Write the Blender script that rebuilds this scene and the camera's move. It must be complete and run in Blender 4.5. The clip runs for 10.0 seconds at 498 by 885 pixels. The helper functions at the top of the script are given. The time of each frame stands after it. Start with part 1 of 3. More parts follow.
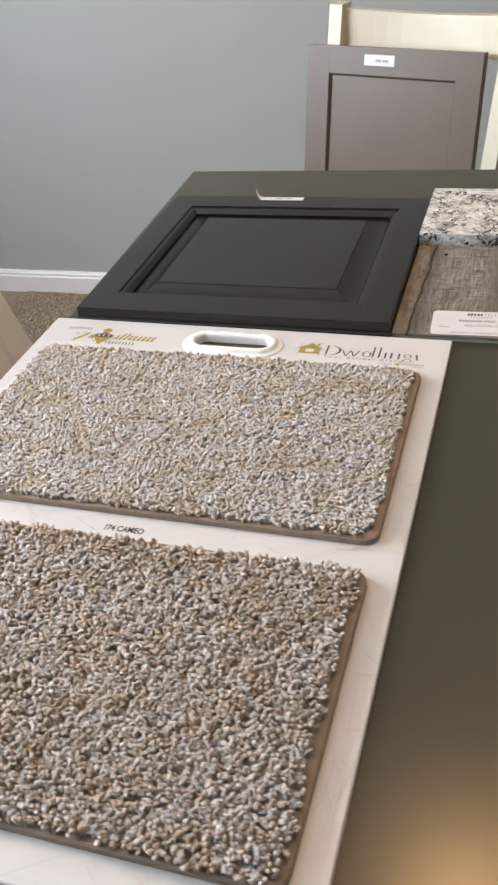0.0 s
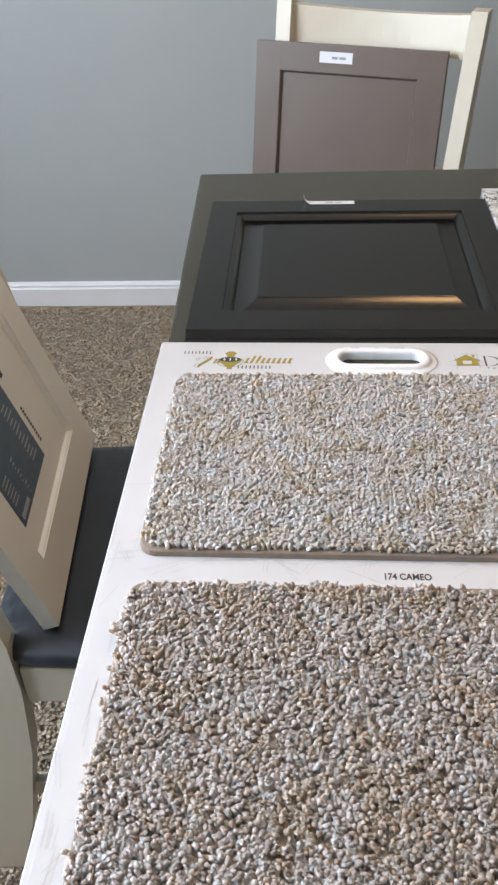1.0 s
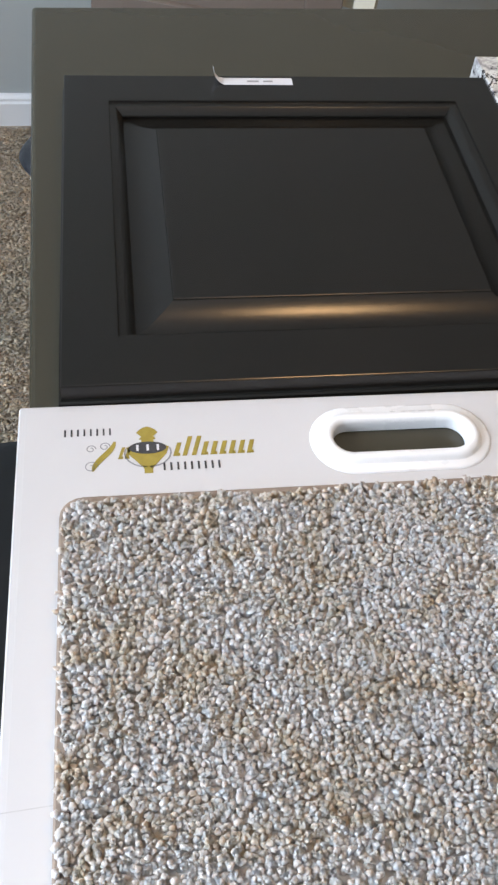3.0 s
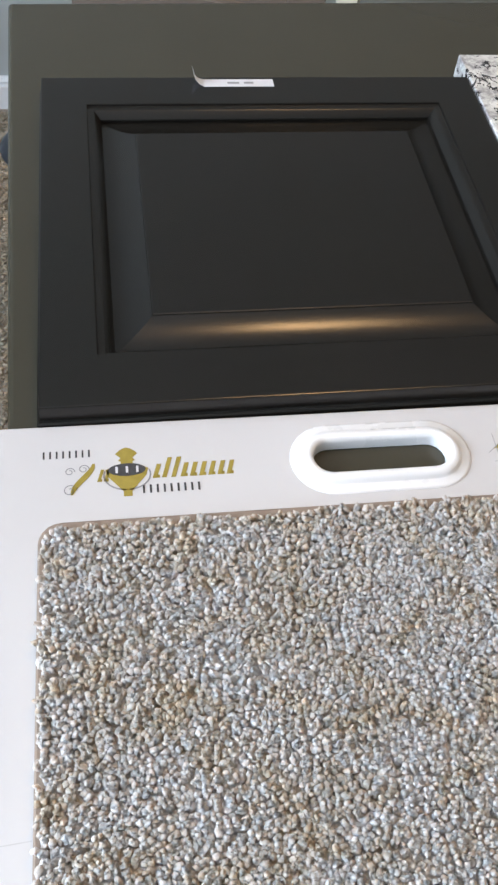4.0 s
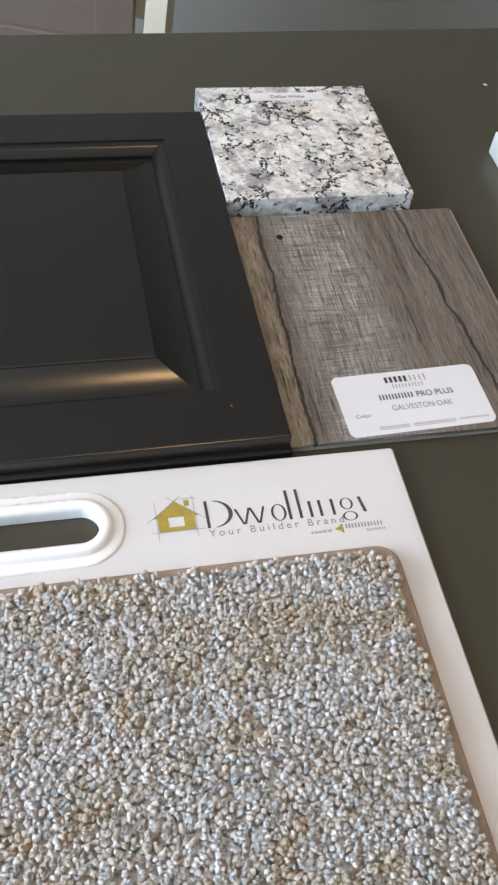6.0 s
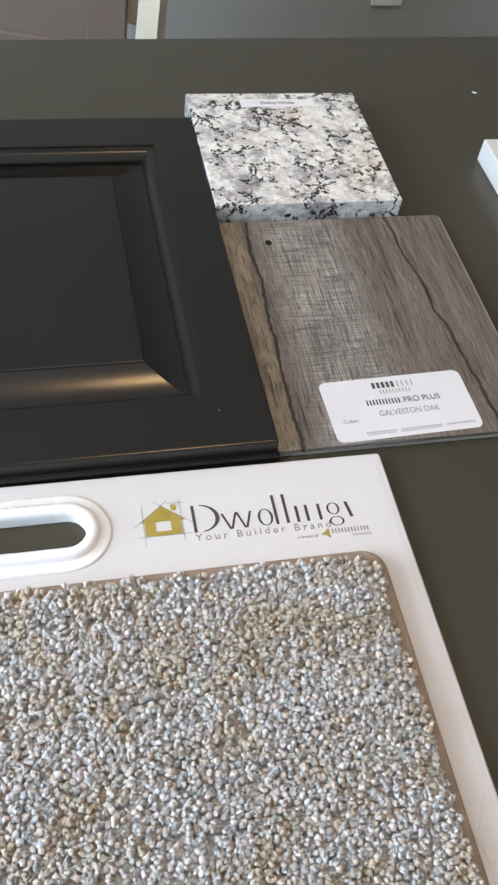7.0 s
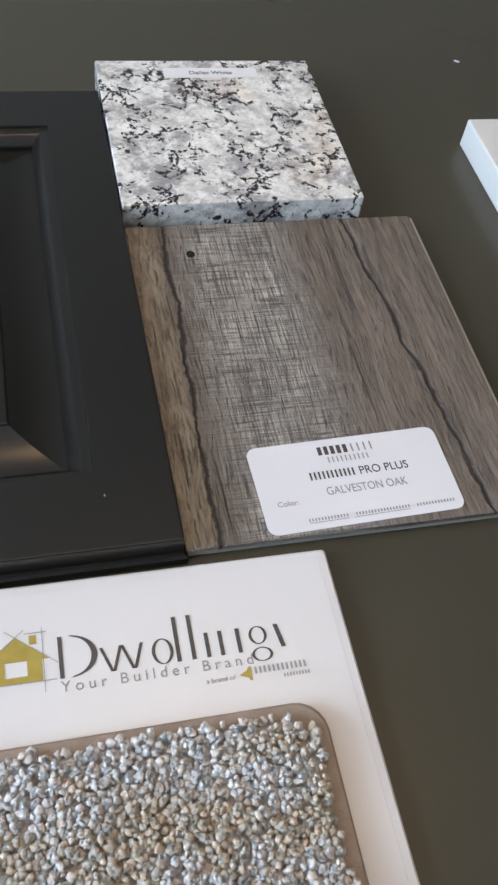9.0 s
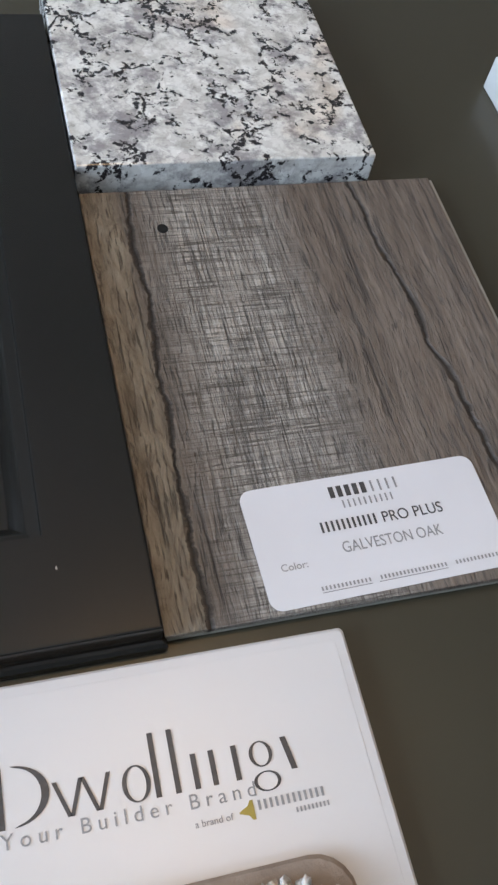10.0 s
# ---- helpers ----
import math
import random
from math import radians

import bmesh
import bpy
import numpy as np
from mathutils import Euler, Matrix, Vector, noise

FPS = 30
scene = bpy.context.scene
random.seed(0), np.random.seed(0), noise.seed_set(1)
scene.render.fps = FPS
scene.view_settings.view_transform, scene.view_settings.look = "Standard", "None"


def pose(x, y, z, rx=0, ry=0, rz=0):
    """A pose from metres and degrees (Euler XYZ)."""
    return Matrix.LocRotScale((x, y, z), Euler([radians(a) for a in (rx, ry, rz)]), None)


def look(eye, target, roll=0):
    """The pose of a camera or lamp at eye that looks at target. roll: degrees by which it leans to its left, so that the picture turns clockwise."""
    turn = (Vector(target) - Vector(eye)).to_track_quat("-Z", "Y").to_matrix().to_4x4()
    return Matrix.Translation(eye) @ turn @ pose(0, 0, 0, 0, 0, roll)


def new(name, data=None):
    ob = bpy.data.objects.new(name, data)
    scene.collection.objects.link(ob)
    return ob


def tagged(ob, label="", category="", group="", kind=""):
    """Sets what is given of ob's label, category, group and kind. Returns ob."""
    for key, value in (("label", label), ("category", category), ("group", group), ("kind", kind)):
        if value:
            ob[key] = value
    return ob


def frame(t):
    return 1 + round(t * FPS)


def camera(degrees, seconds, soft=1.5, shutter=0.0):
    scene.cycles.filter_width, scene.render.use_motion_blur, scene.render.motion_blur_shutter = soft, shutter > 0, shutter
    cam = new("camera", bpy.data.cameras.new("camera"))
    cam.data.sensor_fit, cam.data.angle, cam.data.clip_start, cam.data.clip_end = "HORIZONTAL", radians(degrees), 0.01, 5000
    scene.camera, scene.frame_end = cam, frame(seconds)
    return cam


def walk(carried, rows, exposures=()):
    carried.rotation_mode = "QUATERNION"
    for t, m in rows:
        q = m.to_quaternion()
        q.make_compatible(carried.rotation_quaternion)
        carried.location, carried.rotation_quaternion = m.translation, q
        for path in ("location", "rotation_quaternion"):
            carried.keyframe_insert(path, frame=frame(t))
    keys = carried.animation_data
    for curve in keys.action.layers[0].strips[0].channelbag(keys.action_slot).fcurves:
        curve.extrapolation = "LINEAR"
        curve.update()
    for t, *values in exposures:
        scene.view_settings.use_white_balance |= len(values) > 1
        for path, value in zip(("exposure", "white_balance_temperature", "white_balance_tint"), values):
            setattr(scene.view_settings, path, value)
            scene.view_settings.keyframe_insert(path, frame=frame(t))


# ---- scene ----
cam = camera(31.4, 10.0, soft=2.5, shutter=0.12)
PATH = [
    (0, (0.53, -0.815, 1.238), (-0.046, 0.699, 0.066), -7.0),
    (0.5, (0.315, -0.823, 1.249), (-0.059, 0.744, 0.064), -5.7),
    (1, (0.154, -0.805, 1.247), (0.025, 0.782, 0.036), -2.2),
    (1.5, (0.061, -0.736, 1.241), (0.221, 0.855, 0.04), 2.8),
    (2, (0.037, -0.531, 1.211), (0.2, 1.024, -0.036), 3.1),
    (2.5, (0.055, -0.408, 1.182), (0.273, 0.906, -0.311), 5.5),
    (4, (0.076, -0.332, 1.198), (0.35, 0.828, -0.409), 7.6),
    (4.5, (0.109, -0.334, 1.222), (0.379, 0.819, -0.39), 7.7),
    (5, (0.209, -0.336, 1.202), (0.522, 0.833, -0.39), 7.1),
    (5.5, (0.253, -0.316, 1.205), (0.622, 0.852, -0.375), 8.4),
    (6, (0.26, -0.307, 1.199), (0.65, 0.861, -0.378), 9.6),
    (7.5, (0.266, -0.309, 1.201), (0.676, 0.866, -0.365), 10.5),
    (8, (0.277, -0.309, 1.192), (0.686, 0.855, -0.382), 10.8),
    (8.5, (0.309, -0.271, 1.174), (0.719, 0.907, -0.389), 10.3),
    (9, (0.337, -0.187, 1.122), (0.771, 0.939, -0.472), 11.7),
    (9.5, (0.342, -0.124, 1.083), (0.839, 0.901, -0.561), 15.1),
    (10, (0.351, -0.096, 1.066), (0.85, 0.893, -0.599), 16.1),
]
walk(cam, [(t, look(eye, target, roll)) for t, eye, target, roll in PATH],
     [(0, -0.03, 7150, 17), (1, -0.10, 6600, 16), (2.5, -0.10, 6450, 15.5), (4.5, -0.08, 6350, 13.5), (8, 0.08, 6250, 12.5), (10, -0.30, 5980, 12.5)])

# ---- world and light ----
H = 0.76            # table top height
world = bpy.data.worlds.new("sky")
scene.world = world
world.use_nodes = True
wn = world.node_tree
sky = wn.nodes.new("ShaderNodeTexSky")
sky.sky_type, sky.sun_disc = "NISHITA", False
sky.sun_elevation, sky.sun_rotation = radians(40), radians(120)
wn.links.new(sky.outputs[0], wn.nodes["Background"].inputs[0])
wn.nodes["Background"].inputs[1].default_value = 0.12


def area(name, m, sx, sy, watts, colour):
    lamp = bpy.data.lights.new(name, "AREA")
    lamp.shape, lamp.size, lamp.size_y, lamp.energy, lamp.color = "RECTANGLE", sx, sy, watts, colour
    ob = new(name, lamp)
    ob.matrix_world = m
    return ob


WIN_Y, WIN_Z, WIN_W, WIN_H = -0.38, 1.62, 1.75, 1.50      # window in the left wall
X_W, X_E, Y_S, Z_C = -1.75, 3.1, -3.3, 2.6
area("window_daylight", look((X_W - 0.02, WIN_Y, WIN_Z), (0, WIN_Y, WIN_Z)), WIN_H, WIN_W, 165, (0.76, 0.885, 1.0))
BULB = 50.0

# ---- materials ----
def material(name, colour=(0.5, 0.5, 0.5), rough=0.5, metal=0.0, spec=0.5):
    m = bpy.data.materials.new(name)
    m.use_nodes = True
    b = m.node_tree.nodes["Principled BSDF"]
    b.inputs["Base Color"].default_value = (*colour, 1)
    b.inputs["Roughness"].default_value = rough
    b.inputs["Metallic"].default_value = metal
    b.inputs["Specular IOR Level"].default_value = spec
    return m


def node(m, kind, **values):
    n = m.node_tree.nodes.new("ShaderNode" + kind)
    for key, value in values.items():
        n.inputs[key.replace("_", " ")].default_value = value
    return n


def join(m, a, b):
    m.node_tree.links.new(a, b)


def coords(m, stretch=(1, 1, 1), space="Object"):
    t = node(m, "TexCoord")
    p = node(m, "Mapping")
    p.inputs["Scale"].default_value = stretch
    join(m, t.outputs[space], p.inputs[0])
    return p.outputs[0]


def grain(m, vec, scale, detail=4.0, rough=0.6, distort=0.0):
    n = node(m, "TexNoise", Scale=scale, Detail=detail, Roughness=rough, Distortion=distort)
    join(m, vec, n.inputs["Vector"])
    return n.outputs[0]


def ramp(m, fac, stops, constant=False):
    r = node(m, "ValToRGB")
    e = r.color_ramp.elements
    if constant:
        r.color_ramp.interpolation = "CONSTANT"
    while len(e) < len(stops):
        e.new(0.5)
    for el, (p, c) in zip(e, stops):
        el.position = p
        el.color = (*c, 1) if len(c) == 3 else c
    join(m, fac, r.inputs[0])
    return r.outputs[0]


def mix(m, fac, a, b, mode="MIX"):
    n = node(m, "Mix")
    n.data_type, n.blend_type = "RGBA", mode
    for socket, value in ((n.inputs[0], fac), (n.inputs[6], a), (n.inputs[7], b)):
        if isinstance(value, (int, float)):
            socket.default_value = value
        elif isinstance(value, tuple):
            socket.default_value = (*value, 1)
        else:
            join(m, value, socket)
    return n.outputs[2]


def calc(m, op, a, b=0.0, c=None, clamp=False):
    n = node(m, "Math")
    n.operation, n.use_clamp = op, clamp
    for socket, value in zip(n.inputs, (a, b, c)):
        if value is None:
            continue
        if isinstance(value, (int, float)):
            socket.default_value = value
        else:
            join(m, value, socket)
    return n.outputs[0]


def base(m, out):
    join(m, out, m.node_tree.nodes["Principled BSDF"].inputs["Base Color"])


def roughness(m, out):
    join(m, out, m.node_tree.nodes["Principled BSDF"].inputs["Roughness"])


def bump(m, out, strength, distance):
    n = node(m, "Bump", Strength=strength, Distance=distance)
    join(m, out, n.inputs["Height"])
    join(m, n.outputs[0], m.node_tree.nodes["Principled BSDF"].inputs["Normal"])


def painted(name, a, b, rough, scale=6.0, fine=180.0, relief=0.0004, spread=0.12, spec=0.5):
    """Paint with slow tone changes, fine brush grain and uneven gloss."""
    m = material(name, a, rough, spec=spec)
    v = coords(m)
    base(m, ramp(m, grain(m, v, scale, 5), [(0.3, a), (0.7, b)]))
    roughness(m, ramp(m, grain(m, v, scale * 4, 6), [(0.3, (rough - spread,) * 3), (0.7, (rough + spread,) * 3)]))
    if relief > 0:
        bump(m, grain(m, v, fine, 3), 0.35, relief)
    return m


def wall_paint():
    m = material("wall_paint", (0.40, 0.43, 0.44), 0.75, spec=0.3)
    v = coords(m)
    base(m, ramp(m, grain(m, v, 1.3, 5), [(0.3, (0.325, 0.350, 0.345)), (0.7, (0.352, 0.374, 0.366))]))
    bump(m, grain(m, v, 240, 4), 0.25, 0.0006)
    return m


def floor_carpet():
    m = material("beige_carpet", (0.3, 0.25, 0.2), 0.95, spec=0.15)
    v = coords(m)
    fine = grain(m, v, 190, 5, 0.75)
    wide = grain(m, v, 6, 5, 0.65, 0.6)
    a = ramp(m, fine, [(0.28, (0.20, 0.15, 0.105)), (0.48, (0.50, 0.405, 0.31)), (0.72, (0.78, 0.66, 0.53))])
    base(m, mix(m, 0.65, a, ramp(m, wide, [(0.3, (0.66, 0.63, 0.6)), (0.7, (1.0, 1.0, 1.0))]), "MULTIPLY"))
    bump(m, fine, 1.0, 0.012)
    return m


def yarn(name, stops, patch, soft=0.7, depth=0.0022):
    """Twisted yarn: each tuft its own tone, browner in drifts."""
    m = material(name, (0.5, 0.5, 0.5), 1.0, spec=0.0)
    g = node(m, "NewGeometry")
    tone = ramp(m, g.outputs["Random Per Island"], stops)
    v = coords(m)
    drift = ramp(m, grain(m, v, 34, 5, 0.65, 0.8), [(0.44, (1, 1, 1)), (0.62, patch)])
    tuft = ramp(m, grain(m, v, 230, 2, 0.5), [(0.36, (0.85, 0.835, 0.81)), (0.50, (1, 1, 1)), (0.66, (1.06, 1.065, 1.075))])
    base(m, mix(m, 1.0, mix(m, 1.0, tone, drift, "MULTIPLY"), tuft, "MULTIPLY"))
    bump(m, grain(m, v, 1500, 3), 0.6, 0.0009)
    b = m.node_tree.nodes["Principled BSDF"]
    b.inputs["Subsurface Weight"].default_value = soft
    b.inputs["Subsurface Radius"].default_value = (1.0, 0.85, 0.75)
    b.inputs["Subsurface Scale"].default_value = depth
    b.inputs["Sheen Weight"].default_value = 0.03
    b.inputs["Sheen Roughness"].default_value = 0.4
    return m


def warped(m, vec, scale, amount):
    """Coordinates shifted by noise, for crystal borders that wander."""
    n = node(m, "TexNoise", Scale=scale, Detail=4.0, Roughness=0.6)
    join(m, vec, n.inputs["Vector"])
    v = node(m, "VectorMath")
    v.operation = "MULTIPLY_ADD"
    join(m, n.outputs["Color"], v.inputs[0])
    v.inputs[1].default_value = (amount,) * 3
    join(m, vec, v.inputs[2])
    return v.outputs[0]


def borders(m, vec, scale, width):
    """1 on the borders between crystals, 0 inside them."""
    c = node(m, "TexVoronoi", Scale=scale, Randomness=1.0)
    c.feature = "DISTANCE_TO_EDGE"
    join(m, vec, c.inputs["Vector"])
    return ramp(m, c.outputs["Distance"], [(0.0, (1, 1, 1)), (width, (0, 0, 0))])


def granite():
    m = material("white_granite", (0.7, 0.7, 0.7), 0.22)
    v = coords(m)
    w = warped(m, v, 90, 0.016)
    # white crystals, some smoky grey, with dark mineral seams along their borders
    cell = node(m, "TexVoronoi", Scale=150.0, Randomness=1.0)
    join(m, w, cell.inputs["Vector"])
    crystal = ramp(m, cell.outputs["Color"], [(0.0, (0.52, 0.505, 0.49)), (0.22, (0.64, 0.635, 0.61)), (0.40, (0.70, 0.70, 0.675)), (1.0, (0.76, 0.765, 0.745))])
    cloud = ramp(m, grain(m, v, 85, 6, 0.65, 0.5), [(0.36, (0.60, 0.585, 0.57)), (0.50, (0.92, 0.92, 0.91)), (0.62, (1, 1, 1))])
    c = mix(m, 0.9, crystal, cloud, "MULTIPLY")
    thin = mix(m, 1.0, borders(m, w, 150, 0.14), ramp(m, grain(m, v, 70, 3, 0.6), [(0.42, (0, 0, 0)), (0.60, (0.35,) * 3)]), "MULTIPLY")
    c = mix(m, thin, c, (0.20, 0.19, 0.19))
    smoke = calc(m, "MULTIPLY_ADD", grain(m, w, 38, 4, 0.6, 0.3), 0.6, calc(m, "MULTIPLY", grain(m, v, 150, 5, 0.7), 0.4))
    c = mix(m, ramp(m, smoke, [(0.49, (0, 0, 0)), (0.58, (0.78,) * 3)]), c, (0.20, 0.186, 0.20))
    seam = borders(m, w, 62, 0.115)
    broken = ramp(m, grain(m, v, 46, 4, 0.65, 0.4), [(0.465, (0, 0, 0)), (0.54, (1, 1, 1))])
    ragged = ramp(m, grain(m, v, 330, 3, 0.7), [(0.40, (0, 0, 0)), (0.54, (1, 1, 1))])
    dark = mix(m, 1.0, mix(m, 1.0, seam, broken, "MULTIPLY"), ragged, "MULTIPLY")
    c = mix(m, ramp(m, dark, [(0.10, (0, 0, 0)), (0.45, (1, 1, 1))]), c, (0.022, 0.020, 0.023))
    fleck = calc(m, "MULTIPLY_ADD", grain(m, v, 210, 4, 0.6, 0.6), 0.62, calc(m, "MULTIPLY", grain(m, v, 44, 4, 0.65, 0.6), 0.38))
    c = mix(m, ramp(m, fleck, [(0.583, (0, 0, 0)), (0.612, (1, 1, 1))]), c, (0.022, 0.020, 0.023))
    warm = ramp(m, grain(m, v, 24, 2, 0.5, 0.3), [(0.60, (1, 1, 1)), (0.72, (0.95, 0.87, 0.80))])
    base(m, mix(m, 1.0, c, warm, "MULTIPLY"))
    roughness(m, ramp(m, grain(m, v, 90, 3), [(0.3, (0.14,) * 3), (0.7, (0.30,) * 3)]))
    return m


def oak():
    """Grey-brown weathered oak: grain along y, saw marks across, two long splits."""
    m = material("grey_oak", (0.2, 0.17, 0.14), 0.5)
    t = node(m, "TexCoord")
    xyz = node(m, "SeparateXYZ")
    join(m, t.outputs["Object"], xyz.inputs[0])
    x, y = xyz.outputs[0], xyz.outputs[1]
    bent = warped(m, coords(m), 9, 0.010)
    along = node(m, "Mapping")
    along.inputs["Scale"].default_value = (1, 0.075, 1)
    join(m, bent, along.inputs[0])
    along = along.outputs[0]
    streak = grain(m, along, 380, 6, 0.72, 0.5)
    broad = grain(m, along, 40, 5, 0.6, 0.9)
    tone = ramp(m, streak, [(0.30, (0.070, 0.054, 0.042)), (0.47, (0.140, 0.112, 0.090)), (0.70, (0.23, 0.190, 0.157))])
    tone = mix(m, 0.8, tone, ramp(m, broad, [(0.3, (0.66, 0.60, 0.55)), (0.7, (1.0, 1.0, 1.0))]), "MULTIPLY")
    # open pores: short dark dashes, with pale limed flecks between them
    pores = ramp(m, grain(m, along, 880, 3, 0.6, 0.3), [(0.355, (1, 1, 1)), (0.42, (0, 0, 0))])
    limed = ramp(m, grain(m, along, 760, 3, 0.6, 0.2), [(0.66, (0, 0, 0)), (0.74, (1, 1, 1))])
    tone = mix(m, calc(m, "MULTIPLY", limed, 0.35), tone, (0.38, 0.345, 0.31))
    # paler, sawn band beside the left split; browner edge strip outside it
    band = calc(m, "MULTIPLY", calc(m, "SUBTRACT", 1.0, calc(m, "DIVIDE", calc(m, "ABSOLUTE", calc(m, "ADD", x, 0.030)), 0.046), clamp=True), 1.7, clamp=True)
    band = calc(m, "MULTIPLY", band, ramp(m, grain(m, coords(m), 30, 4), [(0.32, (0.70,) * 3), (0.55, (1, 1, 1))]))
    across = grain(m, coords(m, (0.030, 1, 1)), 1200, 3, 0.7)
    down = grain(m, coords(m, (1, 0.022, 1)), 1200, 3, 0.7)
    hatch = calc(m, "MULTIPLY_ADD", across, 0.5, calc(m, "MULTIPLY", down, 0.5))
    cuts = calc(m, "MAXIMUM", ramp(m, across, [(0.36, (1, 1, 1)), (0.45, (0, 0, 0))]), ramp(m, down, [(0.37, (1, 1, 1)), (0.46, (0, 0, 0))]))
    saw = ramp(m, hatch, [(0.40, (0.19, 0.162, 0.138)), (0.50, (0.325, 0.292, 0.257)), (0.61, (0.50, 0.465, 0.42))])
    saw = mix(m, calc(m, "MULTIPLY", cuts, 0.55), saw, (0.075, 0.061, 0.051))
    tone = mix(m, calc(m, "MULTIPLY", band, 0.85), tone, saw)
    edge = calc(m, "MULTIPLY", calc(m, "SUBTRACT", -0.0715, x), 200.0, clamp=True)
    knots = grain(m, coords(m, (1, 0.36, 1)), 120, 5, 0.65, 1.6)
    strip = ramp(m, knots, [(0.32, (0.14, 0.108, 0.078)), (0.46, (0.30, 0.256, 0.198)), (0.68, (0.42, 0.37, 0.295))])
    strip = mix(m, 0.5, strip, ramp(m, streak, [(0.35, (0.35, 0.33, 0.30)), (0.6, (1, 1, 1))]), "MULTIPLY")
    tone = mix(m, calc(m, "MULTIPLY", edge, 0.85), tone, strip)
    wob = calc(m, "MULTIPLY", calc(m, "SUBTRACT", grain(m, coords(m, (0.2, 1, 1)), 30, 6, 0.62), 0.5), 0.014)
    width = calc(m, "MULTIPLY", ramp(m, grain(m, coords(m, (0.2, 1, 1)), 44, 5, 0.7), [(0.35, (0.28,) * 3), (0.68, (1, 1, 1))]), 0.0026)
    split = None
    for x0, slope in ((-0.0715, 0.025), (0.0545, -0.085)):
        d = calc(m, "ABSOLUTE", calc(m, "SUBTRACT", calc(m, "SUBTRACT", x, wob), calc(m, "MULTIPLY_ADD", y, slope, x0)))
        s = calc(m, "SUBTRACT", 1.0, calc(m, "DIVIDE", d, width), clamp=True)
        split = s if split is None else calc(m, "MAXIMUM", split, s)
    checks = ramp(m, grain(m, coords(m, (1, 0.03, 1)), 300, 4, 0.7, 0.4), [(0.34, (1, 1, 1)), (0.40, (0, 0, 0))])
    dark = calc(m, "MAXIMUM", calc(m, "POWER", split, 0.45), calc(m, "MAXIMUM", calc(m, "MULTIPLY", checks, 0.6), calc(m, "MULTIPLY", pores, 0.5)))
    base(m, mix(m, dark, tone, (0.022, 0.016, 0.012)))
    roughness(m, ramp(m, streak, [(0.3, (0.58,) * 3), (0.7, (0.42,) * 3)]))
    height = calc(m, "SUBTRACT", calc(m, "MULTIPLY_ADD", calc(m, "MULTIPLY", cuts, band), -0.6, streak), calc(m, "MULTIPLY", dark, 1.5))
    bump(m, height, 0.9, 0.0016)
    return m


def glowing(name, colour, strength):
    m = material(name, colour, 0.4)
    b = m.node_tree.nodes["Principled BSDF"]
    b.inputs["Emission Color"].default_value = (*colour, 1)
    b.inputs["Emission Strength"].default_value = strength
    return m


M_WALL = wall_paint()
M_TRIM = painted("white_trim_paint", (0.66, 0.665, 0.67), (0.70, 0.70, 0.70), 0.4)
M_CEIL = painted("ceiling_paint", (0.74, 0.74, 0.72), (0.8, 0.8, 0.78), 0.85, relief=0.001)
M_FLOOR = floor_carpet()
M_TABLE = painted("dark_table_paint", (0.041, 0.037, 0.025), (0.047, 0.043, 0.029), 0.25, 2.5, 500, 0, 0.02, 0.42)
M_DOOR = painted("black_door_paint", (0.0070, 0.0063, 0.0052), (0.0090, 0.0080, 0.0066), 0.24, 3, 900, 0, 0.012, 0.42)
M_WORN = painted("worn_edge", (0.16, 0.13, 0.10), (0.3, 0.26, 0.22), 0.6)
M_TAUPE = painted("taupe_door_paint", (0.104, 0.078, 0.062), (0.120, 0.091, 0.072), 0.40, 8, 300, 0.0002, 0.03)
M_CREAM = painted("cream_paint", (0.53, 0.49, 0.385), (0.58, 0.54, 0.44), 0.42, 9, 260)
M_IVORY = painted("ivory_door_paint", (0.80, 0.795, 0.745), (0.85, 0.845, 0.795), 0.4, 9, 260)
M_NAVY = painted("navy_vinyl", (0.012, 0.015, 0.020), (0.020, 0.024, 0.030), 0.42, 22, 900, 0.0004)
M_BOARD = painted("white_board", (0.565, 0.555, 0.56), (0.585, 0.575, 0.575), 0.36, 2, 300, 0, 0.02)
M_GRIP = painted("white_plastic", (0.76, 0.765, 0.775), (0.79, 0.79, 0.795), 0.28, 8, 400, 0.00003, 0.03)
M_BACKING = painted("taupe_backing", (0.23, 0.175, 0.135), (0.30, 0.235, 0.185), 0.9, 120, 900, 0.001)
M_YARN1 = yarn("greige_yarn", [(0.0, (0.49, 0.44, 0.415)), (0.3, (0.525, 0.483, 0.46)), (0.7, (0.56, 0.524, 0.506)), (1.0, (0.615, 0.588, 0.58))], (0.83, 0.74, 0.60), 0.9, 0.0040)
M_YARN2 = yarn("brown_yarn", [(0.0, (0.37, 0.315, 0.285)), (0.3, (0.42, 0.37, 0.342)), (0.7, (0.475, 0.425, 0.402)), (1.0, (0.55, 0.51, 0.495))], (0.81, 0.72, 0.60), 0.9, 0.0036)
M_SHAG = yarn("beige_floor_yarn", [(0.0, (0.53, 0.375, 0.245)), (0.3, (0.56, 0.40, 0.265)), (0.7, (0.59, 0.43, 0.29)), (1.0, (0.63, 0.465, 0.32))], (0.90, 0.86, 0.82), 0.8, 0.012)
M_GRANITE = granite()
M_QUARTZ = painted("pale_quartz", (0.545, 0.545, 0.53), (0.575, 0.575, 0.56), 0.25, 10, 400, 0.00002, 0.02)
M_OAK = oak()
M_TONGUE = painted("tongue_core", (0.27, 0.265, 0.245), (0.33, 0.32, 0.295), 0.6, 60)
